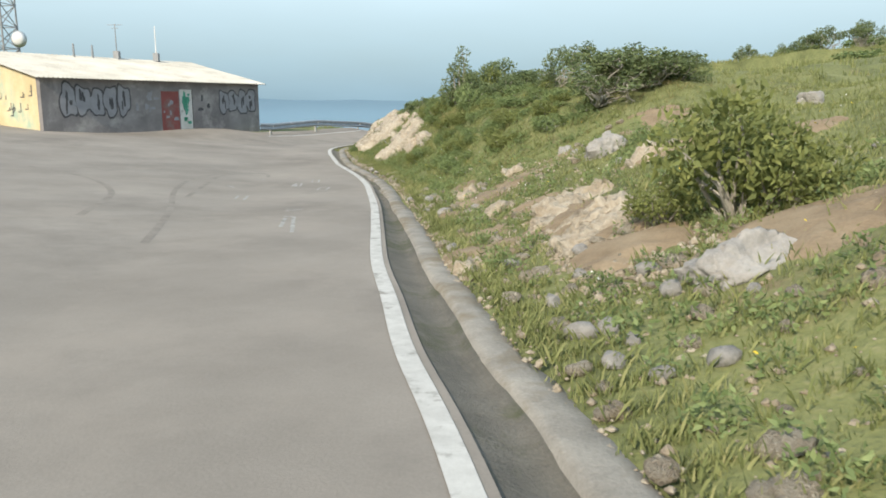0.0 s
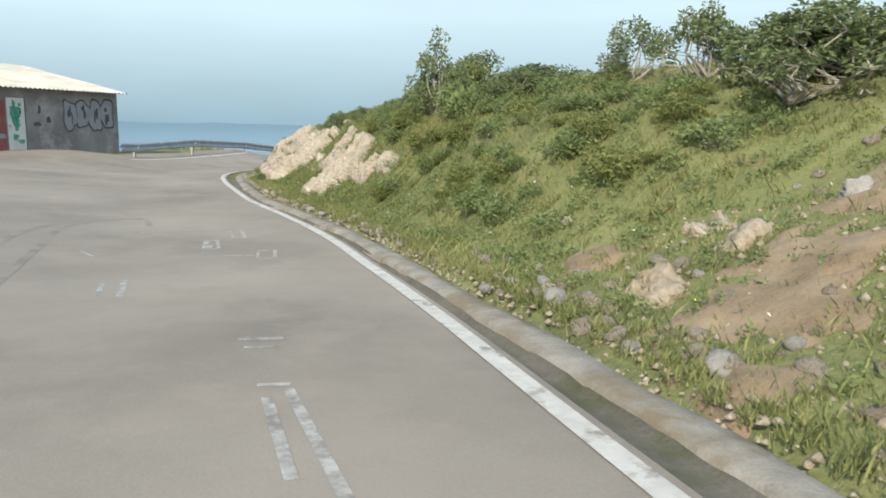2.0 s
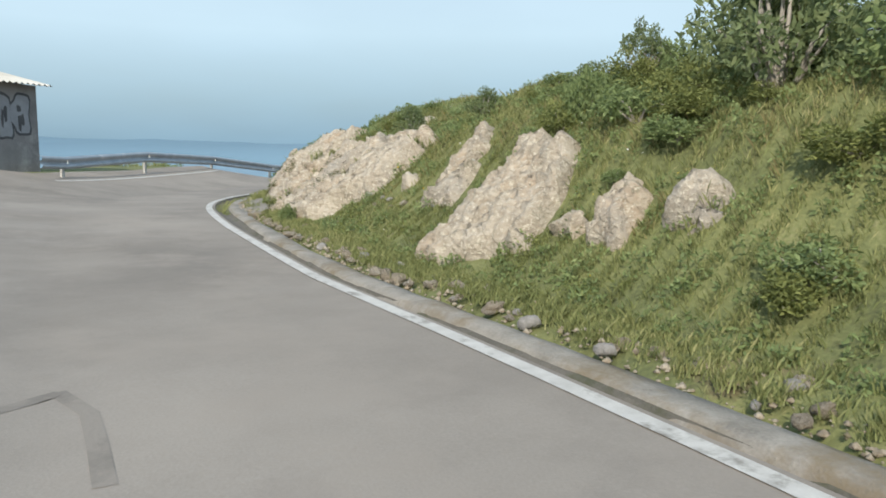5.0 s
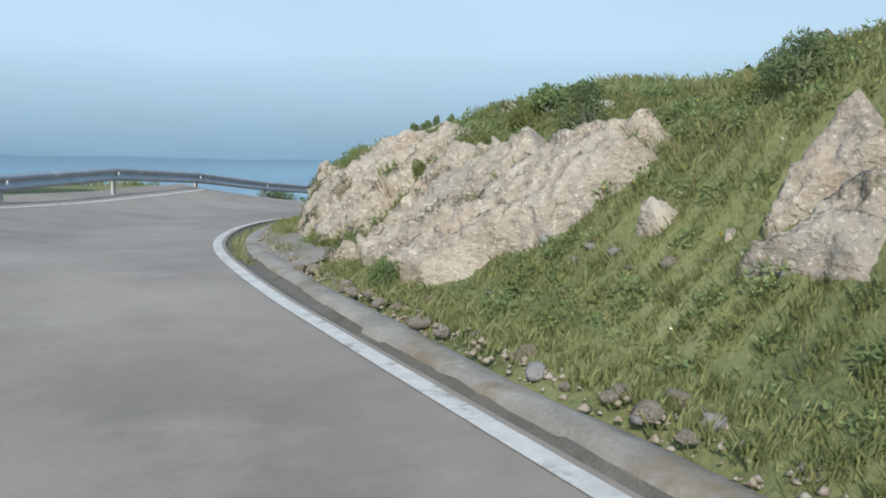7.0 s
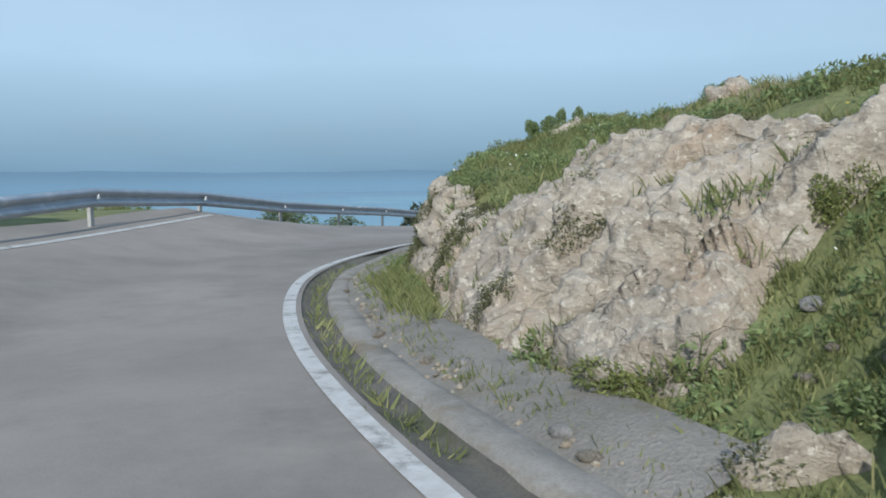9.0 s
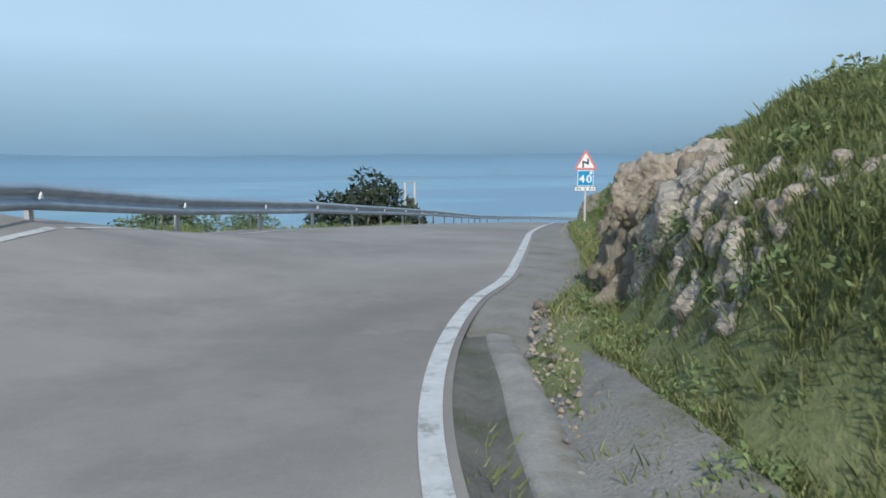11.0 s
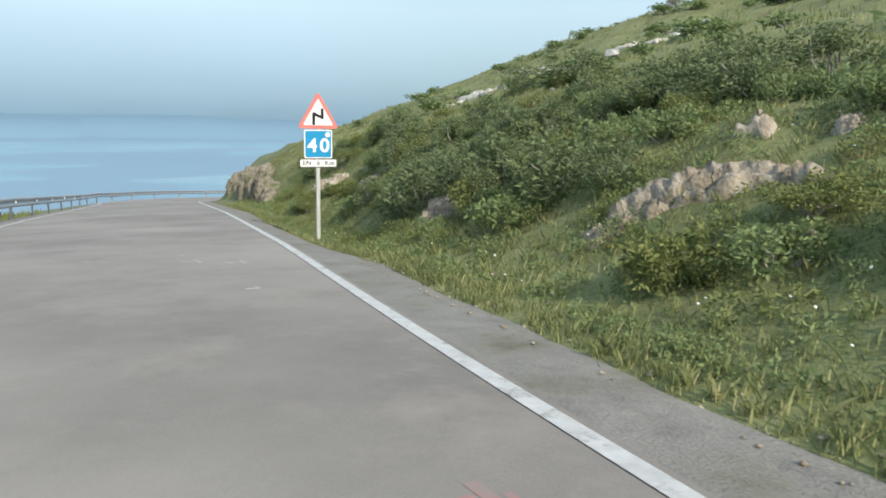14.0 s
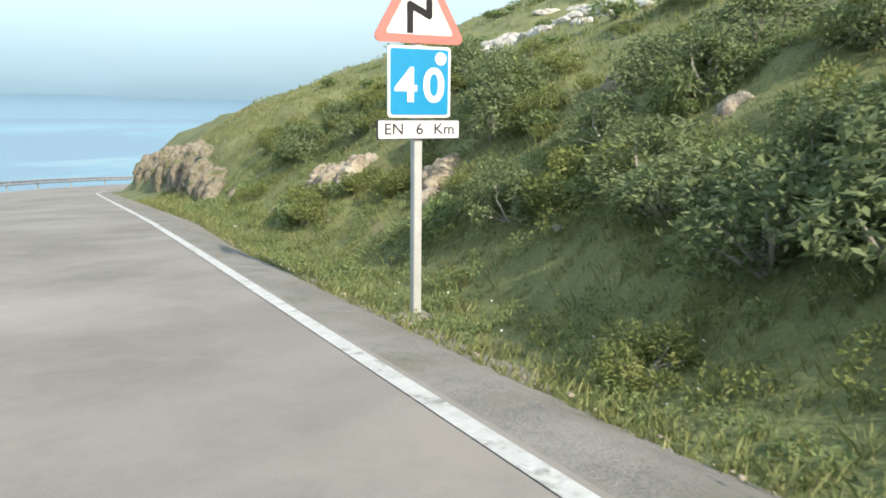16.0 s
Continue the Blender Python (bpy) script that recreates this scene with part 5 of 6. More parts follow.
for row in (("gorse", 2.05, 5.35, 1.05, 1.3), ("gorse", 2.35, 5.2, 0.8, 0.9), ("gorse", 1.6, 5.6, 0.5, 0.5), ("spire", 0.5, 20.4, 1.1, 1.35), ("dense", 0.75, 20.6, 0.9, 0.9), ("dense", 2.4, 21.3, 1.3, 0.6),
            ("low", 0.7, 19.2, 0.9, 1.1), ("low", 1.0, 21.0, 1.1, 1.4), ("dense", 1.55, 21.8, 1.5, 1.15), ("dense", 2.1, 19.5, 1.4, 0.62), ("dense", 1.6, 18.9, 1.0, 0.5), ("low", -0.24, 22.4, 0.45, 0.95), ("low", -0.5, 22.4, 0.4, 0.6),
            ("open", 2.85, 13.3, 1.7, 0.9), ("open", 3.5, 13.6, 1.5, 0.75), ("dense", 3.5, 13.9, 1.3, 0.6), ("dense", 2.9, 13.8, 0.9, 0.75), ("open", 2.75, 15.2, 1.1, 0.95), ("open", 2.45, 16.5, 0.9, 0.85), ("dense", 2.2, 16.4, 0.5, 0.36), ("dense", 4.1, 13.7, 1.0, 0.55),
            ("open", 0.65, 22.75, 0.5, 0.7), ("low", 0.5, 22.6, 0.55, 0.6), ("low", 0.85, 22.5, 0.5, 0.7), ("dense", 0.34, 23.5, 0.5, 0.4), ("dense", -0.6, 24.5, 0.42, 0.42), ("dense", -1.16, 26.4, 0.5, 0.46), ("low", 0.1, 23.2, 0.35, 0.3),
            ("open", 12.0, 31.5, 0.9, 0.95), ("dense", 8.9, 30.0, 0.9, 0.6), ("dense", 9.7, 30.3, 0.8, 0.4), ("dense", 13.9, 30.2, 1.2, 0.8), ("open", 14.4, 30.0, 1.3, 1.1), ("open", 15.6, 29.2, 1.4, 1.1), ("open", 13.2, 30.9, 0.5, 0.7),
            ("low", -0.65, 22.6, 0.4, 0.35), ("umbrella", -0.23, 35.79, 0.3, 0.42), ("umbrella", -0.05, 35.75, 0.26, 0.36), ("low", -0.15, 35.7, 0.3, 0.25), ("umbrella", 0.22, 35.8, 0.16, 0.4), ("umbrella", 0.56, 36.0, 0.2, 0.46), ("umbrella", 0.62, 36.0, 0.14, 0.3), ("low", 0.7, 35.9, 0.25, 0.2), ("low", -3.0, 26.2, 0.25, 0.5), ("low", -0.93, 27.56, 0.5, 0.55), ("low", 0.2, 32.3, 0.3, 0.3), ("low", -2.03, 30.0, 0.3, 0.42), ("low", -2.01, 28.51, 0.26, 0.4), ("low", -1.47, 28.75, 0.3, 0.4), ("low", -2.74, 30.22, 0.3, 0.4), ("low", -3.07, 28.67, 0.4, 0.3), ("low", -2.64, 27.65, 0.3, 0.35), ("low", -1.24, 27.68, 0.35, 0.4), ("low", -0.8, 22.5, 0.4, 0.4), ("low", -0.65, 22.3, 0.3, 0.35),
            ("dense", 12.5, 53.4, 1.2, 0.95), ("dense", 13.1, 54.1, 1.2, 0.95), ("dense", 12.9, 53.2, 1.0, 0.9), ("gorse", 12.4, 54.75, 0.6, 0.5), ("low", 16.0, 57.9, 0.9, 0.8), ("dense", 15.2, 56.8, 0.8, 0.6),
            ("dense", 21.1, 56.2, 1.2, 0.8), ("dense", 18.1, 53.0, 1.5, 0.8), ("dense", 11.6, 52.1, 0.9, 0.8), ("dense", 11.9, 51.2, 1.0, 0.9), ("gorse", 10.6, 51.1, 0.8, 0.7), ("dense", 9.2, 48.6, 0.7, 0.6), ("low", 9.5, 49.9, 0.9, 0.7),
            ("dense", -1.6, 56.5, 2.6, 1.5), ("dense", 1.2, 58.6, 1.6, 1.1), ("dense", 14.5, 79.5, 2.6, 1.6)):
    plant(*row)
rnd = random.Random(14)


def sow(kind, count, s0, s1, d0, d1, w0, w1, ratio, group, least=1.5):
    for _ in range(count):
        s, d = rnd.uniform(s0, s1), rnd.uniform(d0, d1)
        i = int(s / 0.25)
        x, y = LINE[i, 0] + TANGENT[i, 1] * d, LINE[i, 1] - TANGENT[i, 0] * d
        if d > 0 and nearest([x], [y])[1][0] < least or 81.5 < s < 91 and 0 < d < 2.7 or any((x - a) ** 2 + (y - b) ** 2 < (r + 0.5 * w0) ** 2 for a, b, r in rock_spots):
            continue
        w = rnd.uniform(w0, w1)
        plant(kind, x, y, w, w * rnd.uniform(0.8, 1.2) * ratio, rnd.randrange(99), group=group)


sow("low", 120, 34.5, 46, 1.4, 3.8, 0.25, 0.7, 0.75, "shrubs on the bank")
sow("low", 26, 61, 70, 2.3, 3.4, 0.3, 0.6, 0.8, "shrubs on the bank after the bend")
sow("low", 22, 46, 60, 2.6, 6, 0.2, 0.4, 0.6, "shrubs on the bank")
sow("low", 130, 70, 97, 1.8, 5, 0.35, 0.85, 0.9, "shrubs on the bank after the bend")
sow("dense", 60, 76, 96, 2.4, 5.5, 0.5, 1.2, 0.75, "shrubs on the bank after the bend")
sow("gorse", 50, 70, 100, 2.0, 8, 0.3, 0.8, 0.8, "shrubs on the bank after the bend")
sow("far", 190, 62, 114, 6, 36, 0.4, 1.6, 0.42, "shrubs on the far hill")
sow("far", 25, 80, 112, 9, 30, 0.4, 1.0, 0.6, "shrubs on the far hill")
sow("low", 40, 62, 110, -13, -8.2, 0.5, 1.2, 0.7, "shrubs below the barrier")
pine = plant("pine", 12.6, 77.6, 5.6, 5.2, 3, 0.6)
plant("pine", 3.4, 78.0, 3.0, 2.4, 4, 0.2)
plant("pine", 0.4, 79.5, 3.4, 2.6, 5, 0.2)
for kind in PROTO.values():
    for src in kind:
        for o in list(src.children_recursive) + [src]:
            bpy.data.objects.remove(o)


# one tall weed at the end of the rock cutting
WX, WY = 4.42, 44.1
weed = thing("tall_weed", pose(WX, WY, float(ground([WX], [WY])[0])), "tall upright green weed beside the rock cutting", "weed")
bm = bmesh.new()
tube(bm, (0, 0, -0.05), (0.02, 0.0, 0.75), 0.012, 0.004, 6)
part("stem", bm, GORSE, weed)
part("leaves", leaf_cloud("leaves", [((0.02 * math.sin(3 * k), 0.02 * math.cos(2 * k), 0.08 + 0.066 * k), 0.085 - 0.005 * k) for k in range(11)], 3600, 0.06, GORSE, 71), GORSE, weed)


# ---- grass ----
def blades(name, x, y, tall, wide, per, mat, seed, lean=0.5, z=None):
    rs = np.random.RandomState(seed)
    n = len(x) * per
    bx = np.repeat(x, per) + rs.normal(0, 0.045, n)
    by = np.repeat(y, per) + rs.normal(0, 0.045, n)
    bz = ground(bx, by) - 0.01 if z is None else np.repeat(z, per) + rs.normal(0, 0.02, n)
    h = np.repeat(tall, per) * (0.5 + 0.8 * rs.rand(n))
    a = rs.rand(n) * 6.283
    w = wide * (0.6 + 0.8 * rs.rand(n))
    lx, ly = np.cos(a) * h * lean * rs.rand(n), np.sin(a) * h * lean * rs.rand(n)
    px_, py_ = -np.sin(a) * w, np.cos(a) * w
    v = np.stack([np.stack([bx - px_, by - py_, bz], 1), np.stack([bx + px_, by + py_, bz], 1), np.stack([bx + lx * 0.45 + px_ * 0.7, by + ly * 0.45 + py_ * 0.7, bz + h * 0.62], 1), np.stack([bx + lx, by + ly, bz + h], 1)], 1).reshape(-1, 3)
    return from_arrays(name, v, np.arange(4 * n).reshape(-1, 4), mat)


def heads(name, x, y, size, mat, seed):
    """Small flower heads: little tilted six-sided cups on the grass tips."""
    rs = np.random.RandomState(seed)
    z = ground(x, y) + 0.08 + 0.07 * rs.rand(len(x))
    verts, faces = [], []
    for k in range(len(x)):
        r, tx, ty = size * (0.7 + 0.7 * rs.rand()), rs.normal(0, 0.5), rs.normal(0, 0.5)
        b = len(verts)
        verts.append((x[k], y[k], z[k] - r * 0.4))
        for j in range(6):
            q = j * 1.0472
            verts.append((x[k] + r * math.cos(q), y[k] + r * math.sin(q), z[k] + r * (tx * math.cos(q) + ty * math.sin(q))))
        faces += [(b, b + 1 + j, b + 1 + (j + 1) % 6) for j in range(6)]
    return from_arrays(name, verts, faces, mat)


def scatter(count, s0, s1, d0, d1, seed, power=1.0, clear=True):
    rs = np.random.RandomState(seed)
    s, d = s0 + (s1 - s0) * rs.rand(count), d0 + (d1 - d0) * rs.rand(count) ** power
    i = np.minimum((s / 0.25).astype(int), len(LINE) - 1)
    x, y = LINE[i, 0] + TANGENT[i, 1] * d, LINE[i, 1] - TANGENT[i, 0] * d
    keep = np.ones(count, bool)
    if d1 > 0:
        keep &= nearest(x, y)[1] > d0 - 0.05
    if d0 > 0.5:
        keep &= (s < 49.8) | (s > 61.6) | (d > 1.0 + 0.06 * np.sin(3 * s)) | (rs.rand(count) < 0.16)
    for a, b, r in rock_spots if clear else ():
        keep &= (x - a) ** 2 + (y - b) ** 2 > (0.48 * r) ** 2
    # bare trodden earth near the start
    for a, b, r in SOIL_SPOTS:
        keep &= ((x - a) ** 2 + (y - b) ** 2 > r * r) | (rs.rand(count) < 0.4)
    return x[keep], y[keep]


SOIL_SPOTS = [(0.23, 6.56, 0.35), (0.6, 6.8, 0.3), (1.25, 5.4, 0.5), (1.15, 6.9, 0.5), (3.26, 11.6, 0.45), (2.6, 11.2, 0.4), (2.4, 8.0, 0.45), (0.5, 10.3, 0.5), (1.1, 10.6, 0.45), (1.7, 10.9, 0.35), (1.3, 6.2, 0.5), (2.1, 4.3, 0.55), (2.8, 4.0, 0.6), (2.2, 11.3, 0.35), (0.4, 7.6, 0.3), (0.1, 9.5, 0.25), (3.5, 7.5, 0.4), (3.6, 4.4, 0.5), (0.35, 12.2, 0.25), (1.0, 8.2, 0.3)]
x, y = scatter(42000, 20, 66, 0.66, 8, 1, 1.7)
rs = np.random.RandomState(3)
tagged(part("grass", blades("grass", x, y, 0.03 + 0.075 * rs.rand(len(x)) ** 1.5, 0.0042, 7, GRASS, 2, 0.9), GRASS), "short green spring grass on the bank", "grass", kind="stuff")
x, y = scatter(18000, 64, 108, 0.88, 8, 4, 1.7)
tagged(part("tall_grass", blades("tall_grass", x, y, 0.04 + 0.1 * rs.rand(len(x)) ** 1.5, 0.0045, 8, GRASS, 5, 1.0), GRASS), "long green grass on the bank after the bend", "grass", kind="stuff")
x, y = scatter(11000, 22, 118, 7, 34, 6, 1.2)
tagged(part("hill_grass", blades("hill_grass", x, y, 0.08 + 0.1 * rs.rand(len(x)), 0.014, 6, GRASS, 7), GRASS), "green grass on the upper hill", "grass", kind="stuff")
x, y = scatter(2400, 34, 108, 1.7, 6, 8)
tagged(part("dry_grass", blades("dry_grass", x, y, 0.06 + 0.07 * rs.rand(len(x)), 0.0024, 10, DRY, 9, 1.0), DRY), "dry straw-coloured grass tufts on the bank", "grass", kind="stuff")
x, y = scatter(3500, 62, 112, -14, -7.6, 10)
tagged(part("verge_grass", blades("verge_grass", x, y, 0.15 + 0.15 * rs.rand(len(x)), 0.01, 7, GRASS, 11), GRASS), "rough grass below the crash barrier", "grass", kind="stuff")
x, y = scatter(480, 51, 59, 0.13, 0.26, 15)
tagged(part("gutter_weeds", blades("gutter_weeds", x, y, 0.13 + 0.06 * rs.rand(len(x)), 0.004, 7, GRASS, 16, 0.9), GRASS), "weeds growing along the gutter", "weeds", kind="stuff")
seam = np.array(SEAMS)[np.random.RandomState(6).rand(len(SEAMS)) < 0.8]
seam = seam[np.sin(seam[:, 0] * 3.1 + seam[:, 2] * 4) + np.sin(seam[:, 1] * 2.3) > -0.4]
tagged(part("crevice_grass", blades("crevice_grass", seam[:, 0], seam[:, 1], np.full(len(seam), 0.11), 0.005, 7, GRASS, 61, 0.9, seam[:, 2] + 0.02), GRASS), "grass and weeds rooted in the rock seams", "weeds", kind="stuff")
x, y = scatter(900, 61.5, 70, 1.9, 2.9, 31)
tagged(part("overhanging_grass", blades("overhanging_grass", x, y, 0.11 + 0.1 * rs.rand(len(x)), 0.003, 12, GRASS, 32, 1.3), GRASS), "long grass hanging over the rock cutting", "grass", kind="stuff")
tuft = np.array(SEAMS)[np.random.RandomState(8).rand(len(SEAMS)) < 0.3]
tuft = tuft[np.sin(tuft[:, 0] * 3.1 + tuft[:, 2] * 4) + np.sin(tuft[:, 1] * 2.3) > -0.1]
q = np.random.RandomState(9).rand(len(tuft))
tagged(part("crevice_herbs", leaf_cloud("crevice_herbs", [((p[0], p[1], p[2] + 0.02), 0.05 + 0.06 * f) for p, f in zip(tuft, q)], 7500, 0.022, LEAF, 91), LEAF), "low leafy plants rooted in the rock seams", "plants", kind="stuff")
q = np.random.RandomState(19).rand(len(MAT_SPOTS))
tagged(part("rock_plants", leaf_cloud("rock_plants", [((a, b, c + 0.01), 0.03 + 0.03 * f) for (a, b, c), f in zip(MAT_SPOTS, q)], 14000, 0.014, HEATH, 92), HEATH), "dark olive mat plants growing on the rock", "plants", kind="stuff")
x, y = scatter(900, 53.2, 56.4, 0.45, 1.25, 83)
keep = nearest(x, y)[1] > 0.82
tagged(part("foot_weeds", blades("foot_weeds", x[keep], y[keep], np.full(keep.sum(), 0.14), 0.004, 8, GRASS, 84, 0.9), GRASS), "weeds at the foot of the limestone bluff", "weeds", kind="stuff")
x, y = scatter(19000, 40, 53, 0.66, 3.6, 81, 1.1)
tagged(part("short_grass", blades("short_grass", x, y, 0.03 + 0.05 * rs.rand(len(x)), 0.004, 7, GRASS, 82, 0.9), GRASS), "short thick grass below the rock slabs", "grass", kind="stuff")
x, y = scatter(11000, 57.4, 62.0, 1.0, 3.8, 85, 1.1, False)
tagged(part("turf_grass", blades("turf_grass", x, y, 0.03 + 0.07 * rs.rand(len(x)) ** 1.4, 0.004, 7, GRASS, 86, 0.9), GRASS), "short thick grass round the rocks at the bend", "grass", kind="stuff")
# leafy herbs among the grass, in low clumps
for sd, (cnt, s0, s1, d0, d1, r0, r1, mat) in enumerate(((1500, 34, 63, 0.95, 3.8, 0.05, 0.15, LEAF), (420, 23, 34, 0.9, 4.0, 0.06, 0.13, LEAF), (900, 70, 100, 1.1, 4.2, 0.06, 0.17, LEAF), (150, 70, 98, 1.6, 4.5, 0.14, 0.26, GORSE), (160, 34, 60, 1.0, 4.5, 0.07, 0.15, GORSE))):
    x, y = scatter(cnt, s0, s1, d0, d1, 40 + sd, 1.2)
    q = np.random.RandomState(50 + sd).rand(len(x))
    tagged(part("herbs", leaf_cloud("herbs", [((a, b, g + 0.03), r0 + (r1 - r0) * f * f) for a, b, g, f in zip(x, y, ground(x, y), q)], 9000, 0.023, mat, 60 + sd), mat), "low leafy herbs growing among the grass", "plants", kind="stuff")
for name, mat, cnt, sd in (("white_flowers", PETAL, 1100, 12), ("yellow_flowers", YELLOW, 500, 13)):
    x, y = scatter(cnt, 22, 108, 1.2, 6, sd, 1.3)
    tagged(part(name, heads(name, x, y, 0.008, mat, sd + 9), mat), "tiny " + name.split("_")[0] + " flowers scattered in the grass", "flowers", kind="stuff")
for k, (a, b, r) in enumerate(SOIL_SPOTS):
    n = 40
    g = (np.arange(n) / (n - 1) * 2 - 1) * r * 1.6
    ex, ey = (v.ravel() for v in np.meshgrid(a + g, b + g))
    rad = np.hypot(ex - a, ey - b) / r
    wave = np.array([noise.noise((x_ * 2.2, y_ * 2.2, k)) + 0.6 * noise.noise((x_ * 6, y_ * 6, k)) for x_, y_ in zip(ex, ey)])
    ez = ground(ex, ey) + 0.045 * np.clip(1.6 * (0.95 - rad + 0.75 * wave), -2.5, 1) + 0.012 * wave
    q = (np.arange((n - 1) * n).reshape(n - 1, n)[:, :-1]).ravel()
    tagged(part("bare_earth", from_arrays("bare_earth", np.stack([ex, ey, ez], 1), np.stack([q, q + 1, q + n + 1, q + n], 1), SOIL, True), SOIL), "patch of bare reddish earth on the slope", "earth", kind="structure")


# ---- the graffitied hut ----
WALL = material("grey_render", [(0.14, 0.132, 0.132), (0.225, 0.212, 0.212), (0.31, 0.295, 0.29)], 0.9, 30, 0.95, 0.4, stains=((0.38, 0.365, 0.35), 1.1, 0.52, 0.68))
GABLE = material("cream_render", [(0.45, 0.36, 0.2), (0.6, 0.5, 0.31), (0.68, 0.6, 0.42)], 0.8, 30, 0.95, 0.4, stains=((0.32, 0.45, 0.36), 0.9, 0.5, 0.68))
ROOFING = material("corrugated_roof", [(0.4, 0.37, 0.32), (0.55, 0.53, 0.47), (0.64, 0.62, 0.57)], 0.8, 20, 0.85, 0.2, stains=((0.3, 0.2, 0.12), 0.7, 0.6, 0.75))
SPRAY = material("silver_spray_paint", [(0.21, 0.215, 0.235), (0.33, 0.335, 0.355)], 2, 30, 0.7, 0.1)
DARKSPRAY = material("dark_spray_paint", [(0.05, 0.05, 0.055), (0.1, 0.1, 0.105)], 2, 30, 0.8, 0.1)
REDSPRAY = material("red_spray_paint", [(0.2, 0.06, 0.055), (0.3, 0.09, 0.08)], 2, 30, 0.8, 0.1, stains=((0.2, 0.18, 0.17), 1.5, 0.52, 0.7))
GREENSPRAY = plain("green_spray_paint", (0.1, 0.42, 0.3), 0.7)
DOOR = material("door_paint", [(0.55, 0.55, 0.52), (0.7, 0.7, 0.67)], 3, 40, 0.6, 0.1)
STEEL = plain("mast_steel", (0.3, 0.31, 0.32), 0.6, 0.4)
WHITE = plain("white_plastic", (0.75, 0.75, 0.74), 0.45)

hut = thing("building", Matrix(((0.523, -0.852, 0, -14.45), (0.852, 0.523, 0, 28.1), (0, 0, 1, 0.0), (0, 0, 0, 1))), "low grey hut with graffiti and corrugated roof", "building")
L, D, EAVE, RIDGE, BASE = 10.8, 9.6, 2.12, 3.2, -1.0
DX0, DX1, DZ = 6.15, 6.85, 1.82


def walls(rects):
    bm = bmesh.new()
    for r in rects:
        box(bm, *r)
    return bm


front = part("front_wall", walls([(0, DX0, 0, 0.22, BASE, EAVE), (DX1, L, 0, 0.22, BASE, EAVE), (DX0, DX1, 0, 0.22, DZ, EAVE), (DX0, DX1, 0, 0.22, BASE, 0.02)]), WALL, hut)
part("back_wall", walls([(0, L, D - 0.22, D, BASE, EAVE)]), WALL, hut)
for x0, mat, name in ((0.0, GABLE, "gable_wall"), (L - 0.22, WALL, "gable_wall")):
    bm = bmesh.new()
    pts = [(0.222, BASE), (D - 0.222, BASE), (D - 0.222, EAVE), (D / 2, RIDGE - 0.05), (0.222, EAVE)]
    a = [bm.verts.new((x0 + (0.0 if x0 else -0.003), y, z)) for y, z in pts]
    b = [bm.verts.new((x0 + 0.22, y, z)) for y, z in pts]
    bm.faces.new(a), bm.faces.new(b[::-1])
    for k in range(5):
        bm.faces.new((a[k], a[(k + 1) % 5], b[(k + 1) % 5], b[k]))
    part(name, bm, mat, hut, "cream and green painted gable wall" if not x0 else "")
for side in (0, 1):
    verts, faces = [], []
    n, m = 330, 3
    for lay in (0, 1):
        for i in range(n + 1):
            x = -0.25 + (L + 0.5) * i / n
            w = 0.022 * math.cos(x / 0.18 * 6.283)
            for j in range(m + 1):
                t = j / m
                y = -0.3 + (D / 2 + 0.3) * t
                y = y if side == 0 else D - y
                z = EAVE - 0.02 + (RIDGE + 0.04 - EAVE + 0.02) * t + w + 0.03 + 0.025 * math.sin(x * 1.3 + j) * (0 < j < m)
                verts.append((x, y, z - 0.012 * lay))
    for lay in (0, 1):
        o = lay * (n + 1) * (m + 1)
        for i in range(n):
            for j in range(m):
                q = o + i * (m + 1) + j
                faces.append((q, q + 1, q + m + 2, q + m + 1))
    part("roof", from_arrays("roof", verts, faces, ROOFING, True), ROOFING, hut)
door = part("door", walls([(DX0 + 0.02, DX1 - 0.02, 0.03, 0.09, 0.03, DZ - 0.01)]), DOOR, hut, "white painted door sprayed with green")
bm = bmesh.new()
tube(bm, (DX0 + 0.1, 0.0, 0.9), (DX0 + 0.1, 0.03, 0.9), 0.025)
part("handle", bm, STEEL, door)
rnd = random.Random(44)


def blob(bm, cx, cz, w, h, y, seed, n=22):
    """A rounded, uneven flat shape on the front wall, with some thickness."""
    q = random.Random(seed)
    p1, p2 = q.uniform(0, 6), q.uniform(0, 6)
    ring, ring2 = [], []
    for k in range(n):
        a = k / n * 6.283
        f = 1 + 0.13 * math.sin(3 * a + p1) + 0.09 * math.sin(5 * a + p2)
        e = 0.75
        ca, sa = math.cos(a), math.sin(a)
        x = cx + w / 2 * f * math.copysign(abs(ca) ** e, ca)
        z = cz + h / 2 * f * math.copysign(abs(sa) ** e, sa)
        ring.append(bm.verts.new((x, y, z)))
        ring2.append(bm.verts.new((x, 0.0, z)))
    bm.faces.new(ring)
    for k in range(n):
        bm.faces.new((ring[k], ring[(k + 1) % n], ring2[(k + 1) % n], ring2[k]))


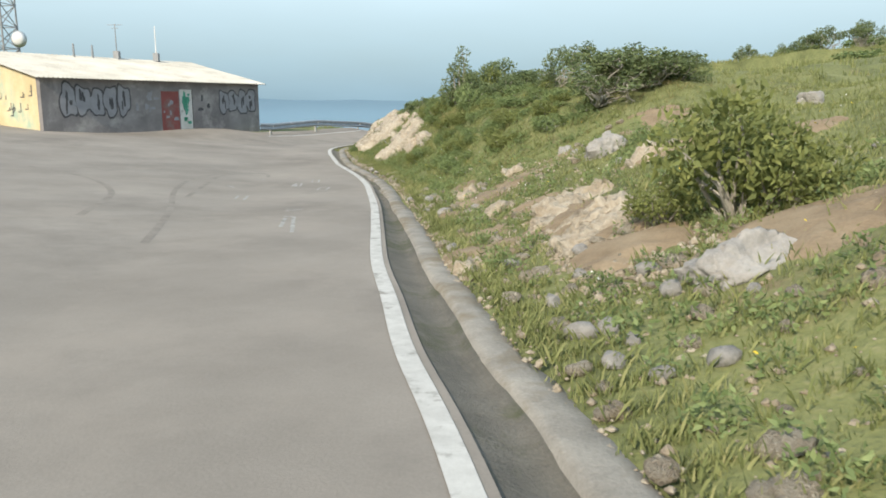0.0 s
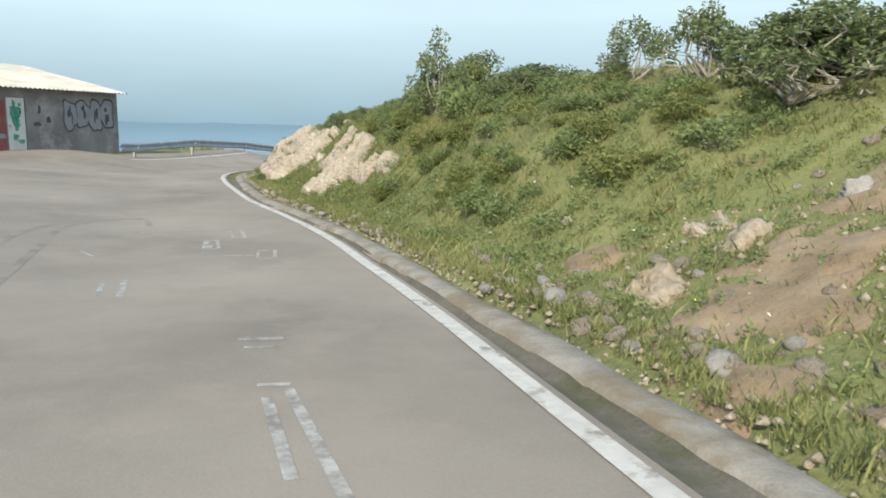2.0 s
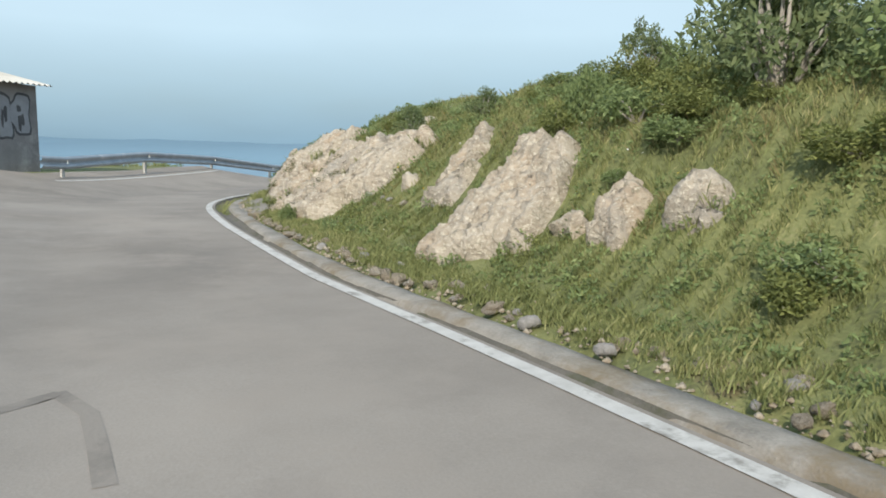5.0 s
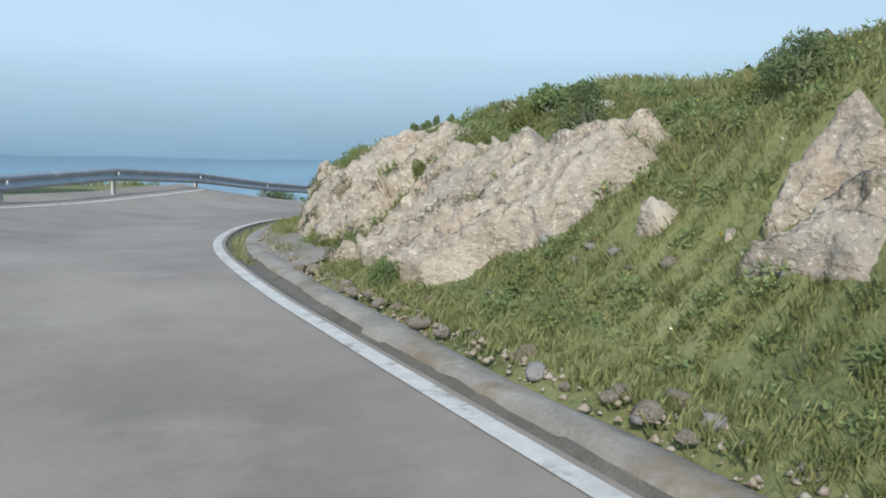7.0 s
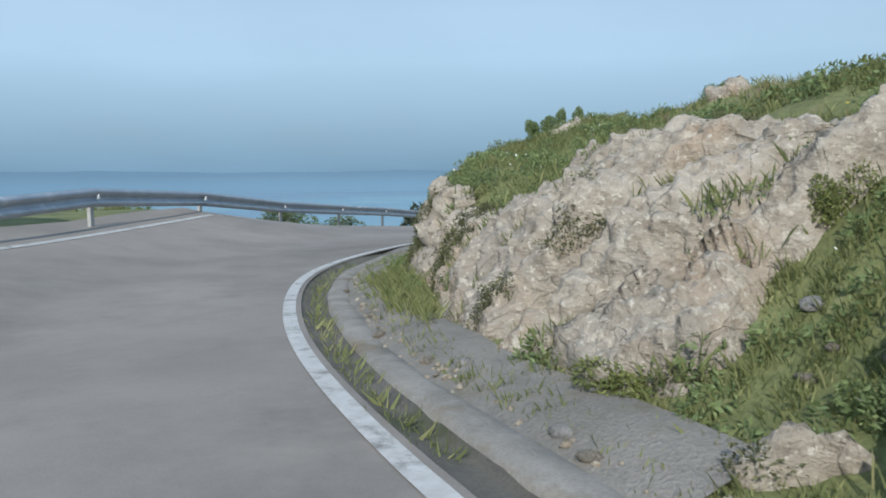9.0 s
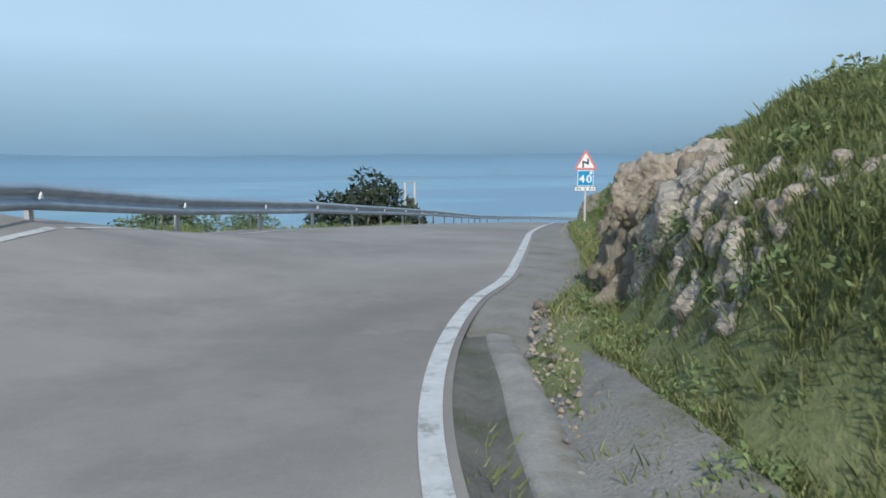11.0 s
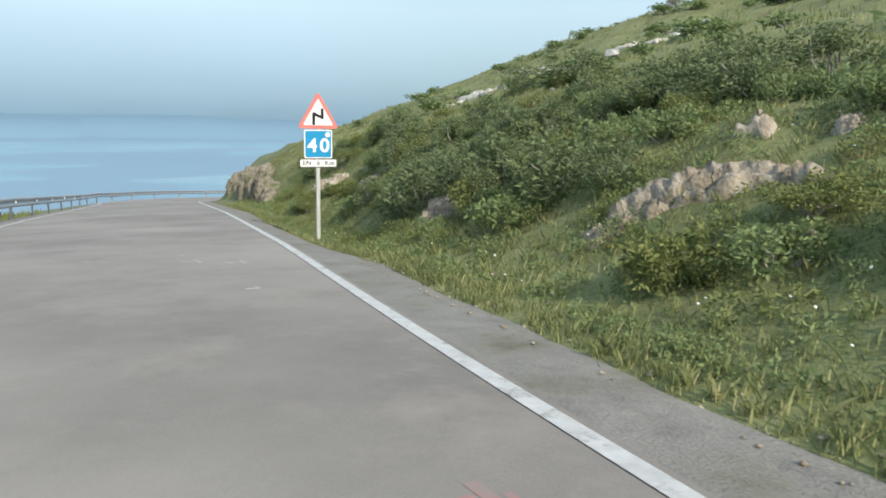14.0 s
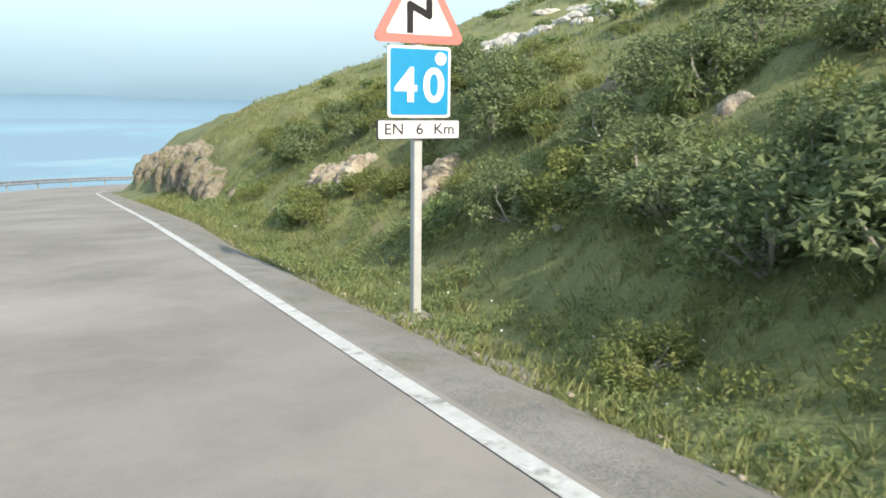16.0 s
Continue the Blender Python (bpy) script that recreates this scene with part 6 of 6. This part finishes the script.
def piece(x0, x1, z0, z1, count, seed, fill):
    """Bubble shapes side by side with a dark outline and dark strokes."""
    step = (x1 - x0) / count
    q = random.Random(seed)
    for k in range(count):
        cx, cz, w, h = x0 + step * (k + 0.5), (z0 + z1) / 2 + q.uniform(-0.06, 0.06), step * q.uniform(0.95, 1.1), (z1 - z0) * q.uniform(0.82, 1.0)
        out, inn = bmesh.new(), bmesh.new()
        blob(out, cx, cz, w * 1.14, h * 1.1, -0.003 - 0.0004 * k, seed + k)
        blob(inn, cx, cz, w * 0.96, h * 0.97, -0.007 - 0.0004 * k, seed + k)
        g = part("graffiti", out, DARKSPRAY, hut, "sprayed bubble graffiti with dark outline")
        part("fill", inn, fill, g)
        for _ in range(4):
            cut = bmesh.new()
            blob(cut, cx + q.uniform(-0.18, 0.18) * w, cz + q.uniform(-0.25, 0.25) * h, w * q.uniform(0.07, 0.2), h * q.uniform(0.14, 0.42), -0.011 - 0.0004 * _, seed + 9 * k + _, 10)
            part("stroke", cut, DARKSPRAY, g)


piece(8.35, 10.55, 0.78, 1.85, 4, 3, SPRAY)
piece(0.75, 3.7, 0.7, 1.9, 5, 17, SPRAY)
for x0, x1, z0, z1, n, mat, sd in ((4.0, 5.0, 0.9, 1.7, 7, SPRAY, 5), (5.2, 6.1, 0.04, 1.72, 1, REDSPRAY, 6), (5.3, 5.95, 0.55, 1.3, 6, SPRAY, 7), (7.2, 8.0, 0.8, 1.5, 4, DARKSPRAY, 8)):
    q = random.Random(sd)
    for k in range(n):
        bm = bmesh.new()
        if n == 1:
            box(bm, x0, x1, -0.003, 0.0, z0, z1)
        else:
            blob(bm, q.uniform(x0, x1), q.uniform(z0, z1), q.uniform(0.06, 0.3), q.uniform(0.08, 0.35), -0.006 - 0.0005 * k, sd + k, 10)
        part("graffiti", bm, mat, hut)
for k in range(18):
    q = random.Random(k)
    bm = bmesh.new()
    blob(bm, (DX0 + DX1) / 2 + q.uniform(-0.15, 0.15), q.uniform(0.4, 1.65), q.uniform(0.08, 0.25), q.uniform(0.1, 0.3), 0.022 - 0.0005 * k, 90 + k, 10)
    part("paint", bm, GREENSPRAY, door)
# scrawls on the gable, as thin dark strokes
q = random.Random(12)
for k in range(16):
    bm = bmesh.new()
    y, z = q.uniform(0.4, 4.2), q.uniform(0.3, 1.9)
    box(bm, -0.009, -0.004, y, y + q.uniform(0.03, 0.06), z, z + q.uniform(0.12, 0.4))
    box(bm, -0.009, -0.004, y, y + q.uniform(0.1, 0.3), z, z + 0.04)
    part("graffiti", bm, DARKSPRAY, hut, "thin dark scrawled stroke")


def roof_z(y):
    return EAVE + (RIDGE - EAVE) * min(y, D - y) / (D / 2)


def on_hut(x, y, z):
    return hut.matrix_world @ Vector((x, y, z))


def roof_mast(x, y, tall, radius, mat, label, arms=(), box_at=None):
    t = thing("antenna", Matrix.Translation(on_hut(x, y, roof_z(y) + 0.03)), label, "antenna")
    bm = bmesh.new()
    tube(bm, (0, 0, -0.1), (0, 0, tall), radius, radius * 0.6)
    part("mast", bm, mat, t)
    for z, ln in arms:
        bm = bmesh.new()
        tube(bm, (-ln / 2, 0, z), (ln / 2, 0, z), 0.012)
        part("arm", bm, mat, t)
    if box_at is not None:
        bm = bmesh.new()
        box(bm, -0.13, 0.13, -0.12, 0.12, box_at, box_at + 0.4, 0.015)
        part("control_box", bm, STEEL, t, "grey metal box")
    return t


roof_mast(6.6, 4.6, 1.6, 0.03, STEEL, "thin steel antenna mast with box on the roof", [(1.55, 0.7), (1.4, 0.3)], 0.0)
roof_mast(8.6, 4.4, 1.7, 0.035, WHITE, "white rod antenna on the corrugated roof", (), 0.05)
roof_mast(4.4, 4.5, 0.6, 0.06, STEEL, "short rusty pipe on the corrugated roof")
roof_mast(5.3, 4.5, 0.6, 0.06, STEEL, "short rusty pipe on the corrugated roof")

# ---- lattice masts ----
def lattice(name, x, y, z, tall, w0, w1, bays, mats, label, dishes=(), thick=0.04):
    t = thing(name, pose(x, y, z), label, "mast")
    corner = lambda k, f: Vector((((-1, 1, 1, -1)[k % 4]) * (w0 + (w1 - w0) * f) / 2, ((-1, -1, 1, 1)[k % 4]) * (w0 + (w1 - w0) * f) / 2, tall * f))
    for k in range(4):
        bm = bmesh.new()
        tube(bm, corner(k, 0), corner(k, 1), thick, thick * 0.8, 6)
        part("leg", bm, mats[0], t)
    for b in range(bays):
        bm = bmesh.new()
        f0, f1 = b / bays, (b + 1) / bays
        for k in range(4):
            tube(bm, corner(k, f0), corner(k + 1, f1), thick * 0.5, None, 5)
            tube(bm, corner(k + 1, f0), corner(k, f1), thick * 0.5, None, 5)
            tube(bm, corner(k, f1), corner(k + 1, f1), thick * 0.5, None, 5)
        part("bracing", bm, mats[b % len(mats)], t)
    for dx, dy, dz, r in dishes:
        bm = bmesh.new()
        c = bmesh.ops.create_cone(bm, segments=24, radius1=r, radius2=r * 0.55, depth=r * 0.5, cap_ends=True)
        bmesh.ops.rotate(bm, verts=bm.verts[:], cent=(0, 0, 0), matrix=Matrix.Rotation(radians(90), 3, "X"))
        bmesh.ops.translate(bm, verts=bm.verts[:], vec=(dx, dy, dz))
        part("dish", bm, WHITE, t, "round white dish antenna", True)
    return t


lattice("lattice_mast", -33.0, 58.6, -1.0, 22, 2.2, 1.9, 14, [STEEL], "tall grey steel lattice mast with dishes", [(0.0, -1.5, 6.2, 0.8), (1.9, -0.6, 6.9, 0.6), (-0.9, -1.5, 9.0, 0.5)], 0.07)
REDPAINT = plain("faded_red_paint", (0.3, 0.14, 0.12), 0.6)
lattice("lattice_pylon", 43.9, 59.8, float(ground([43.9], [59.8])[0]) - 0.2, 9.0, 0.55, 0.45, 14, [STEEL, REDPAINT], "thin red and white lattice pylon on the hill", (), 0.03)

# ---- transformer on two poles, down the slope ----
tx, ty = 23.2, 94.4
tz = float(ground([tx], [ty])[0])
stand = thing("transformer_pole", pose(tx, ty, tz, 0, 0, -28), "pair of pale concrete poles carrying a transformer", "utility pole")
top_z = -1.5 - tz
PALE_POLE = material("pale_concrete", [(0.42, 0.42, 0.41), (0.56, 0.56, 0.54)], 2, 30, 0.9, 0.2)
for k in (-0.42, 0.42):
    bm = bmesh.new()
    tube(bm, (k, 0, -0.5), (k, 0, top_z), 0.13, 0.1)
    part("pole", bm, PALE_POLE, stand)
bm = bmesh.new()
box(bm, -0.75, 0.75, -0.06, 0.06, top_z - 0.1, top_z)
part("crossbar", bm, STEEL, stand)
bm = bmesh.new()
box(bm, -0.28, 0.42, -0.55, -0.1, top_z - 2.2, top_z - 1.4, 0.05)
part("transformer", bm, plain("dark_green_paint", (0.04, 0.05, 0.05), 0.5), stand, "dark metal transformer case")
bm = bmesh.new()
box(bm, -0.75, -0.25, -0.35, 0.1, top_z - 3.2, top_z - 2.6, 0.03)
part("meter_box", bm, WHITE, stand, "white meter box")

# ---- road sign ----
SIGN_RED = plain("sign_red", (0.68, 0.19, 0.16), 0.4)
SIGN_BLUE = plain("sign_blue", (0.0, 0.26, 0.5), 0.4)
SIGN_WHITE = plain("sign_white", (0.82, 0.82, 0.8), 0.4)
SIGN_BLACK = plain("sign_black", (0.03, 0.03, 0.035), 0.5)
SX, SY = 13.68, 57.06
SZ = float(ground([SX], [SY])[0])
sign = thing("road_sign", pose(SX, SY, SZ, 0, 0, -34), "double-bend warning sign with blue 40 plate on a galvanised post", "road sign")
PLATE = -0.53 - SZ
bm = box(bmesh.new(), -0.04, 0.04, 0.02, 0.1, -0.3, PLATE + 1.2, 0.008)
part("post", bm, POSTZ, sign, "galvanised square post")
bm = box(bmesh.new(), -0.16, 0.16, -0.1, 0.22, -0.25, 0.03, 0.03)
part("footing", bm, CONCRETE, sign, "rough concrete footing")


def rounded(pts, r, y0, y1, n=5):
    """An upright plate with rounded corners, from its outline in x and z."""
    bm = bmesh.new()
    ring = []
    m = len(pts)
    for k in range(m):
        p, a, b = Vector(pts[k]), Vector(pts[k - 1]), Vector(pts[(k + 1) % m])
        u, v = (a - p).normalized(), (b - p).normalized()
        half = u.angle(v) / 2
        c = p + (u + v).normalized() * (r / math.sin(half))
        t0, t1 = p + u * (r / math.tan(half)), p + v * (r / math.tan(half))
        a0, a1 = math.atan2(t0.y - c.y, t0.x - c.x), math.atan2(t1.y - c.y, t1.x - c.x)
        da = (a1 - a0 + math.pi) % (2 * math.pi) - math.pi
        ring += [(c.x + r * math.cos(a0 + da * i / n), c.y + r * math.sin(a0 + da * i / n)) for i in range(n + 1)]
    f = [bm.verts.new((x, y0, z)) for x, z in ring]
    g = [bm.verts.new((x, y1, z)) for x, z in ring]
    bm.faces.new(f), bm.faces.new(g[::-1])
    for k in range(len(f)):
        bm.faces.new((f[k], f[(k + 1) % len(f)], g[(k + 1) % len(g)], g[k]))
    return bm


def words(text, size, x, z, y, mat, parent, name, wide=1.0, weight=0.0):
    cu = bpy.data.curves.new(name, "FONT")
    cu.body, cu.size, cu.align_x, cu.align_y, cu.extrude, cu.offset = text, size, "CENTER", "CENTER", 0.001, weight
    tmp = bpy.data.objects.new(name, cu)
    me = bpy.data.meshes.new_from_object(tmp)
    bpy.data.objects.remove(tmp)
    me.materials.clear()
    me.materials.append(mat)
    me.transform(Matrix.Translation((x, y, z)) @ Matrix.Rotation(radians(90), 4, "X") @ Matrix.Diagonal((wide, 1, 1, 1)))
    return part(name, me, mat, parent)


# blue plate
blue = part("speed_plate", rounded([(-0.3, PLATE), (0.3, PLATE), (0.3, PLATE + 0.6), (-0.3, PLATE + 0.6)], 0.03, 0.0, 0.018), SIGN_WHITE, sign, "blue advisory speed plate with white border")
part("panel", rounded([(-0.277, PLATE + 0.023), (0.277, PLATE + 0.023), (0.277, PLATE + 0.577), (-0.277, PLATE + 0.577)], 0.025, -0.003, 0.0), SIGN_BLUE, blue)
words("4", 0.4, -0.13, PLATE + 0.26, -0.005, SIGN_WHITE, blue, "digit", 1.05, 0.009)
words("0", 0.4, 0.135, PLATE + 0.26, -0.0055, SIGN_WHITE, blue, "digit", 1.05, 0.009)
bm = bmesh.new()
bmesh.ops.create_cone(bm, segments=24, radius1=0.055, radius2=0.055, depth=0.004, cap_ends=True)
bmesh.ops.rotate(bm, verts=bm.verts[:], cent=(0, 0, 0), matrix=Matrix.Rotation(radians(90), 3, "X"))
bmesh.ops.translate(bm, verts=bm.verts[:], vec=(0.2, -0.006, PLATE + 0.5))
part("dot", bm, SIGN_WHITE, blue, "round white sticker")
# warning triangle
T0 = PLATE + 0.625
tri = part("warning_plate", rounded([(-0.45, T0), (0.45, T0), (0.0, T0 + 0.779)], 0.05, 0.0, 0.018), SIGN_RED, sign, "faded red-bordered triangle with a bend symbol")
part("panel", rounded([(-0.325, T0 + 0.07), (0.325, T0 + 0.07), (0.0, T0 + 0.635)], 0.02, -0.003, 0.0), SIGN_WHITE, tri)
bm = bmesh.new()
zig = [(-0.095, T0 + 0.1), (-0.095, T0 + 0.31), (0.085, T0 + 0.23), (0.085, T0 + 0.4)]
for (x0, z0), (x1, z1) in zip(zig, zig[1:]):
    d = Vector((x1 - x0, z1 - z0)).normalized()
    nx_, nz_ = -d.y * 0.03, d.x * 0.03
    e = d * 0.022
    f = [bm.verts.new(p) for p in ((x0 - e.x + nx_, -0.006, z0 - e.y + nz_), (x1 + e.x + nx_, -0.006, z1 + e.y + nz_), (x1 + e.x - nx_, -0.006, z1 + e.y - nz_), (x0 - e.x - nx_, -0.006, z0 - e.y - nz_))]
    bm.faces.new(f)
bmesh.ops.solidify(bm, geom=bm.faces[:], thickness=0.002)
part("symbol", bm, SIGN_BLACK, tri)
# distance plate
plate = part("distance_plate", rounded([(-0.4, PLATE - 0.19), (0.4, PLATE - 0.19), (0.4, PLATE - 0.015), (-0.4, PLATE - 0.015)], 0.015, 0.0, 0.015), SIGN_BLACK, sign, "white plate with black lettering")
part("panel", rounded([(-0.388, PLATE - 0.178), (0.388, PLATE - 0.178), (0.388, PLATE - 0.027), (-0.388, PLATE - 0.027)], 0.012, -0.003, 0.0), SIGN_WHITE, plate)
for text, x in (("EN", -0.245), ("6", 0.0), ("Km", 0.24)):
    words(text, 0.135, x, PLATE - 0.103, -0.005, SIGN_BLACK, plate, "lettering", 1.1, 0.0012)

# ---- far coast ----
rnd = random.Random(2)
# low land patches, coloured with painted haze so they sink into the sea
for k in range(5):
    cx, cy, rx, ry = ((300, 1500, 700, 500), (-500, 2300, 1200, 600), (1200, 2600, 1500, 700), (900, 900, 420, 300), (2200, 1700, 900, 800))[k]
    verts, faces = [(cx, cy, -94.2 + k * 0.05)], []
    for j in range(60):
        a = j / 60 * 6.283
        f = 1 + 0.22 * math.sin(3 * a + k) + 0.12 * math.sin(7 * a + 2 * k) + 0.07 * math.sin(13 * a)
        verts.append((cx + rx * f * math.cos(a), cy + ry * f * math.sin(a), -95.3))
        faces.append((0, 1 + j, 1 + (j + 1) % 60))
    tagged(part("coast", from_arrays("coast", verts, faces, HAZED_LAND), HAZED_LAND), "flat coast land far below with haze painted into its colour", "land", kind="structure")

# hills across the water, their distance haze painted into the base colour
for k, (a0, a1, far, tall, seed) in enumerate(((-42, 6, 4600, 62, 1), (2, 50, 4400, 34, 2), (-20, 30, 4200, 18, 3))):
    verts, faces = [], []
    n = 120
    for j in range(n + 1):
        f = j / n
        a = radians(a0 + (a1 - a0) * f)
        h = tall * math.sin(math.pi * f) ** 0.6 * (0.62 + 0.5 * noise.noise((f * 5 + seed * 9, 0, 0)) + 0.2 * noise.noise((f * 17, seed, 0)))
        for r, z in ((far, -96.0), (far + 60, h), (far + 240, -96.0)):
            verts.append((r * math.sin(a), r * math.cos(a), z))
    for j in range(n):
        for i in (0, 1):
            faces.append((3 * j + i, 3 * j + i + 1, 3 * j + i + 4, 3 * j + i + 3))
    tagged(part("far_hills", from_arrays("far_hills", verts, faces, HAZED_HILLS, True), HAZED_HILLS), "far hills across the water with blue haze painted into their colour", "hills", kind="structure")
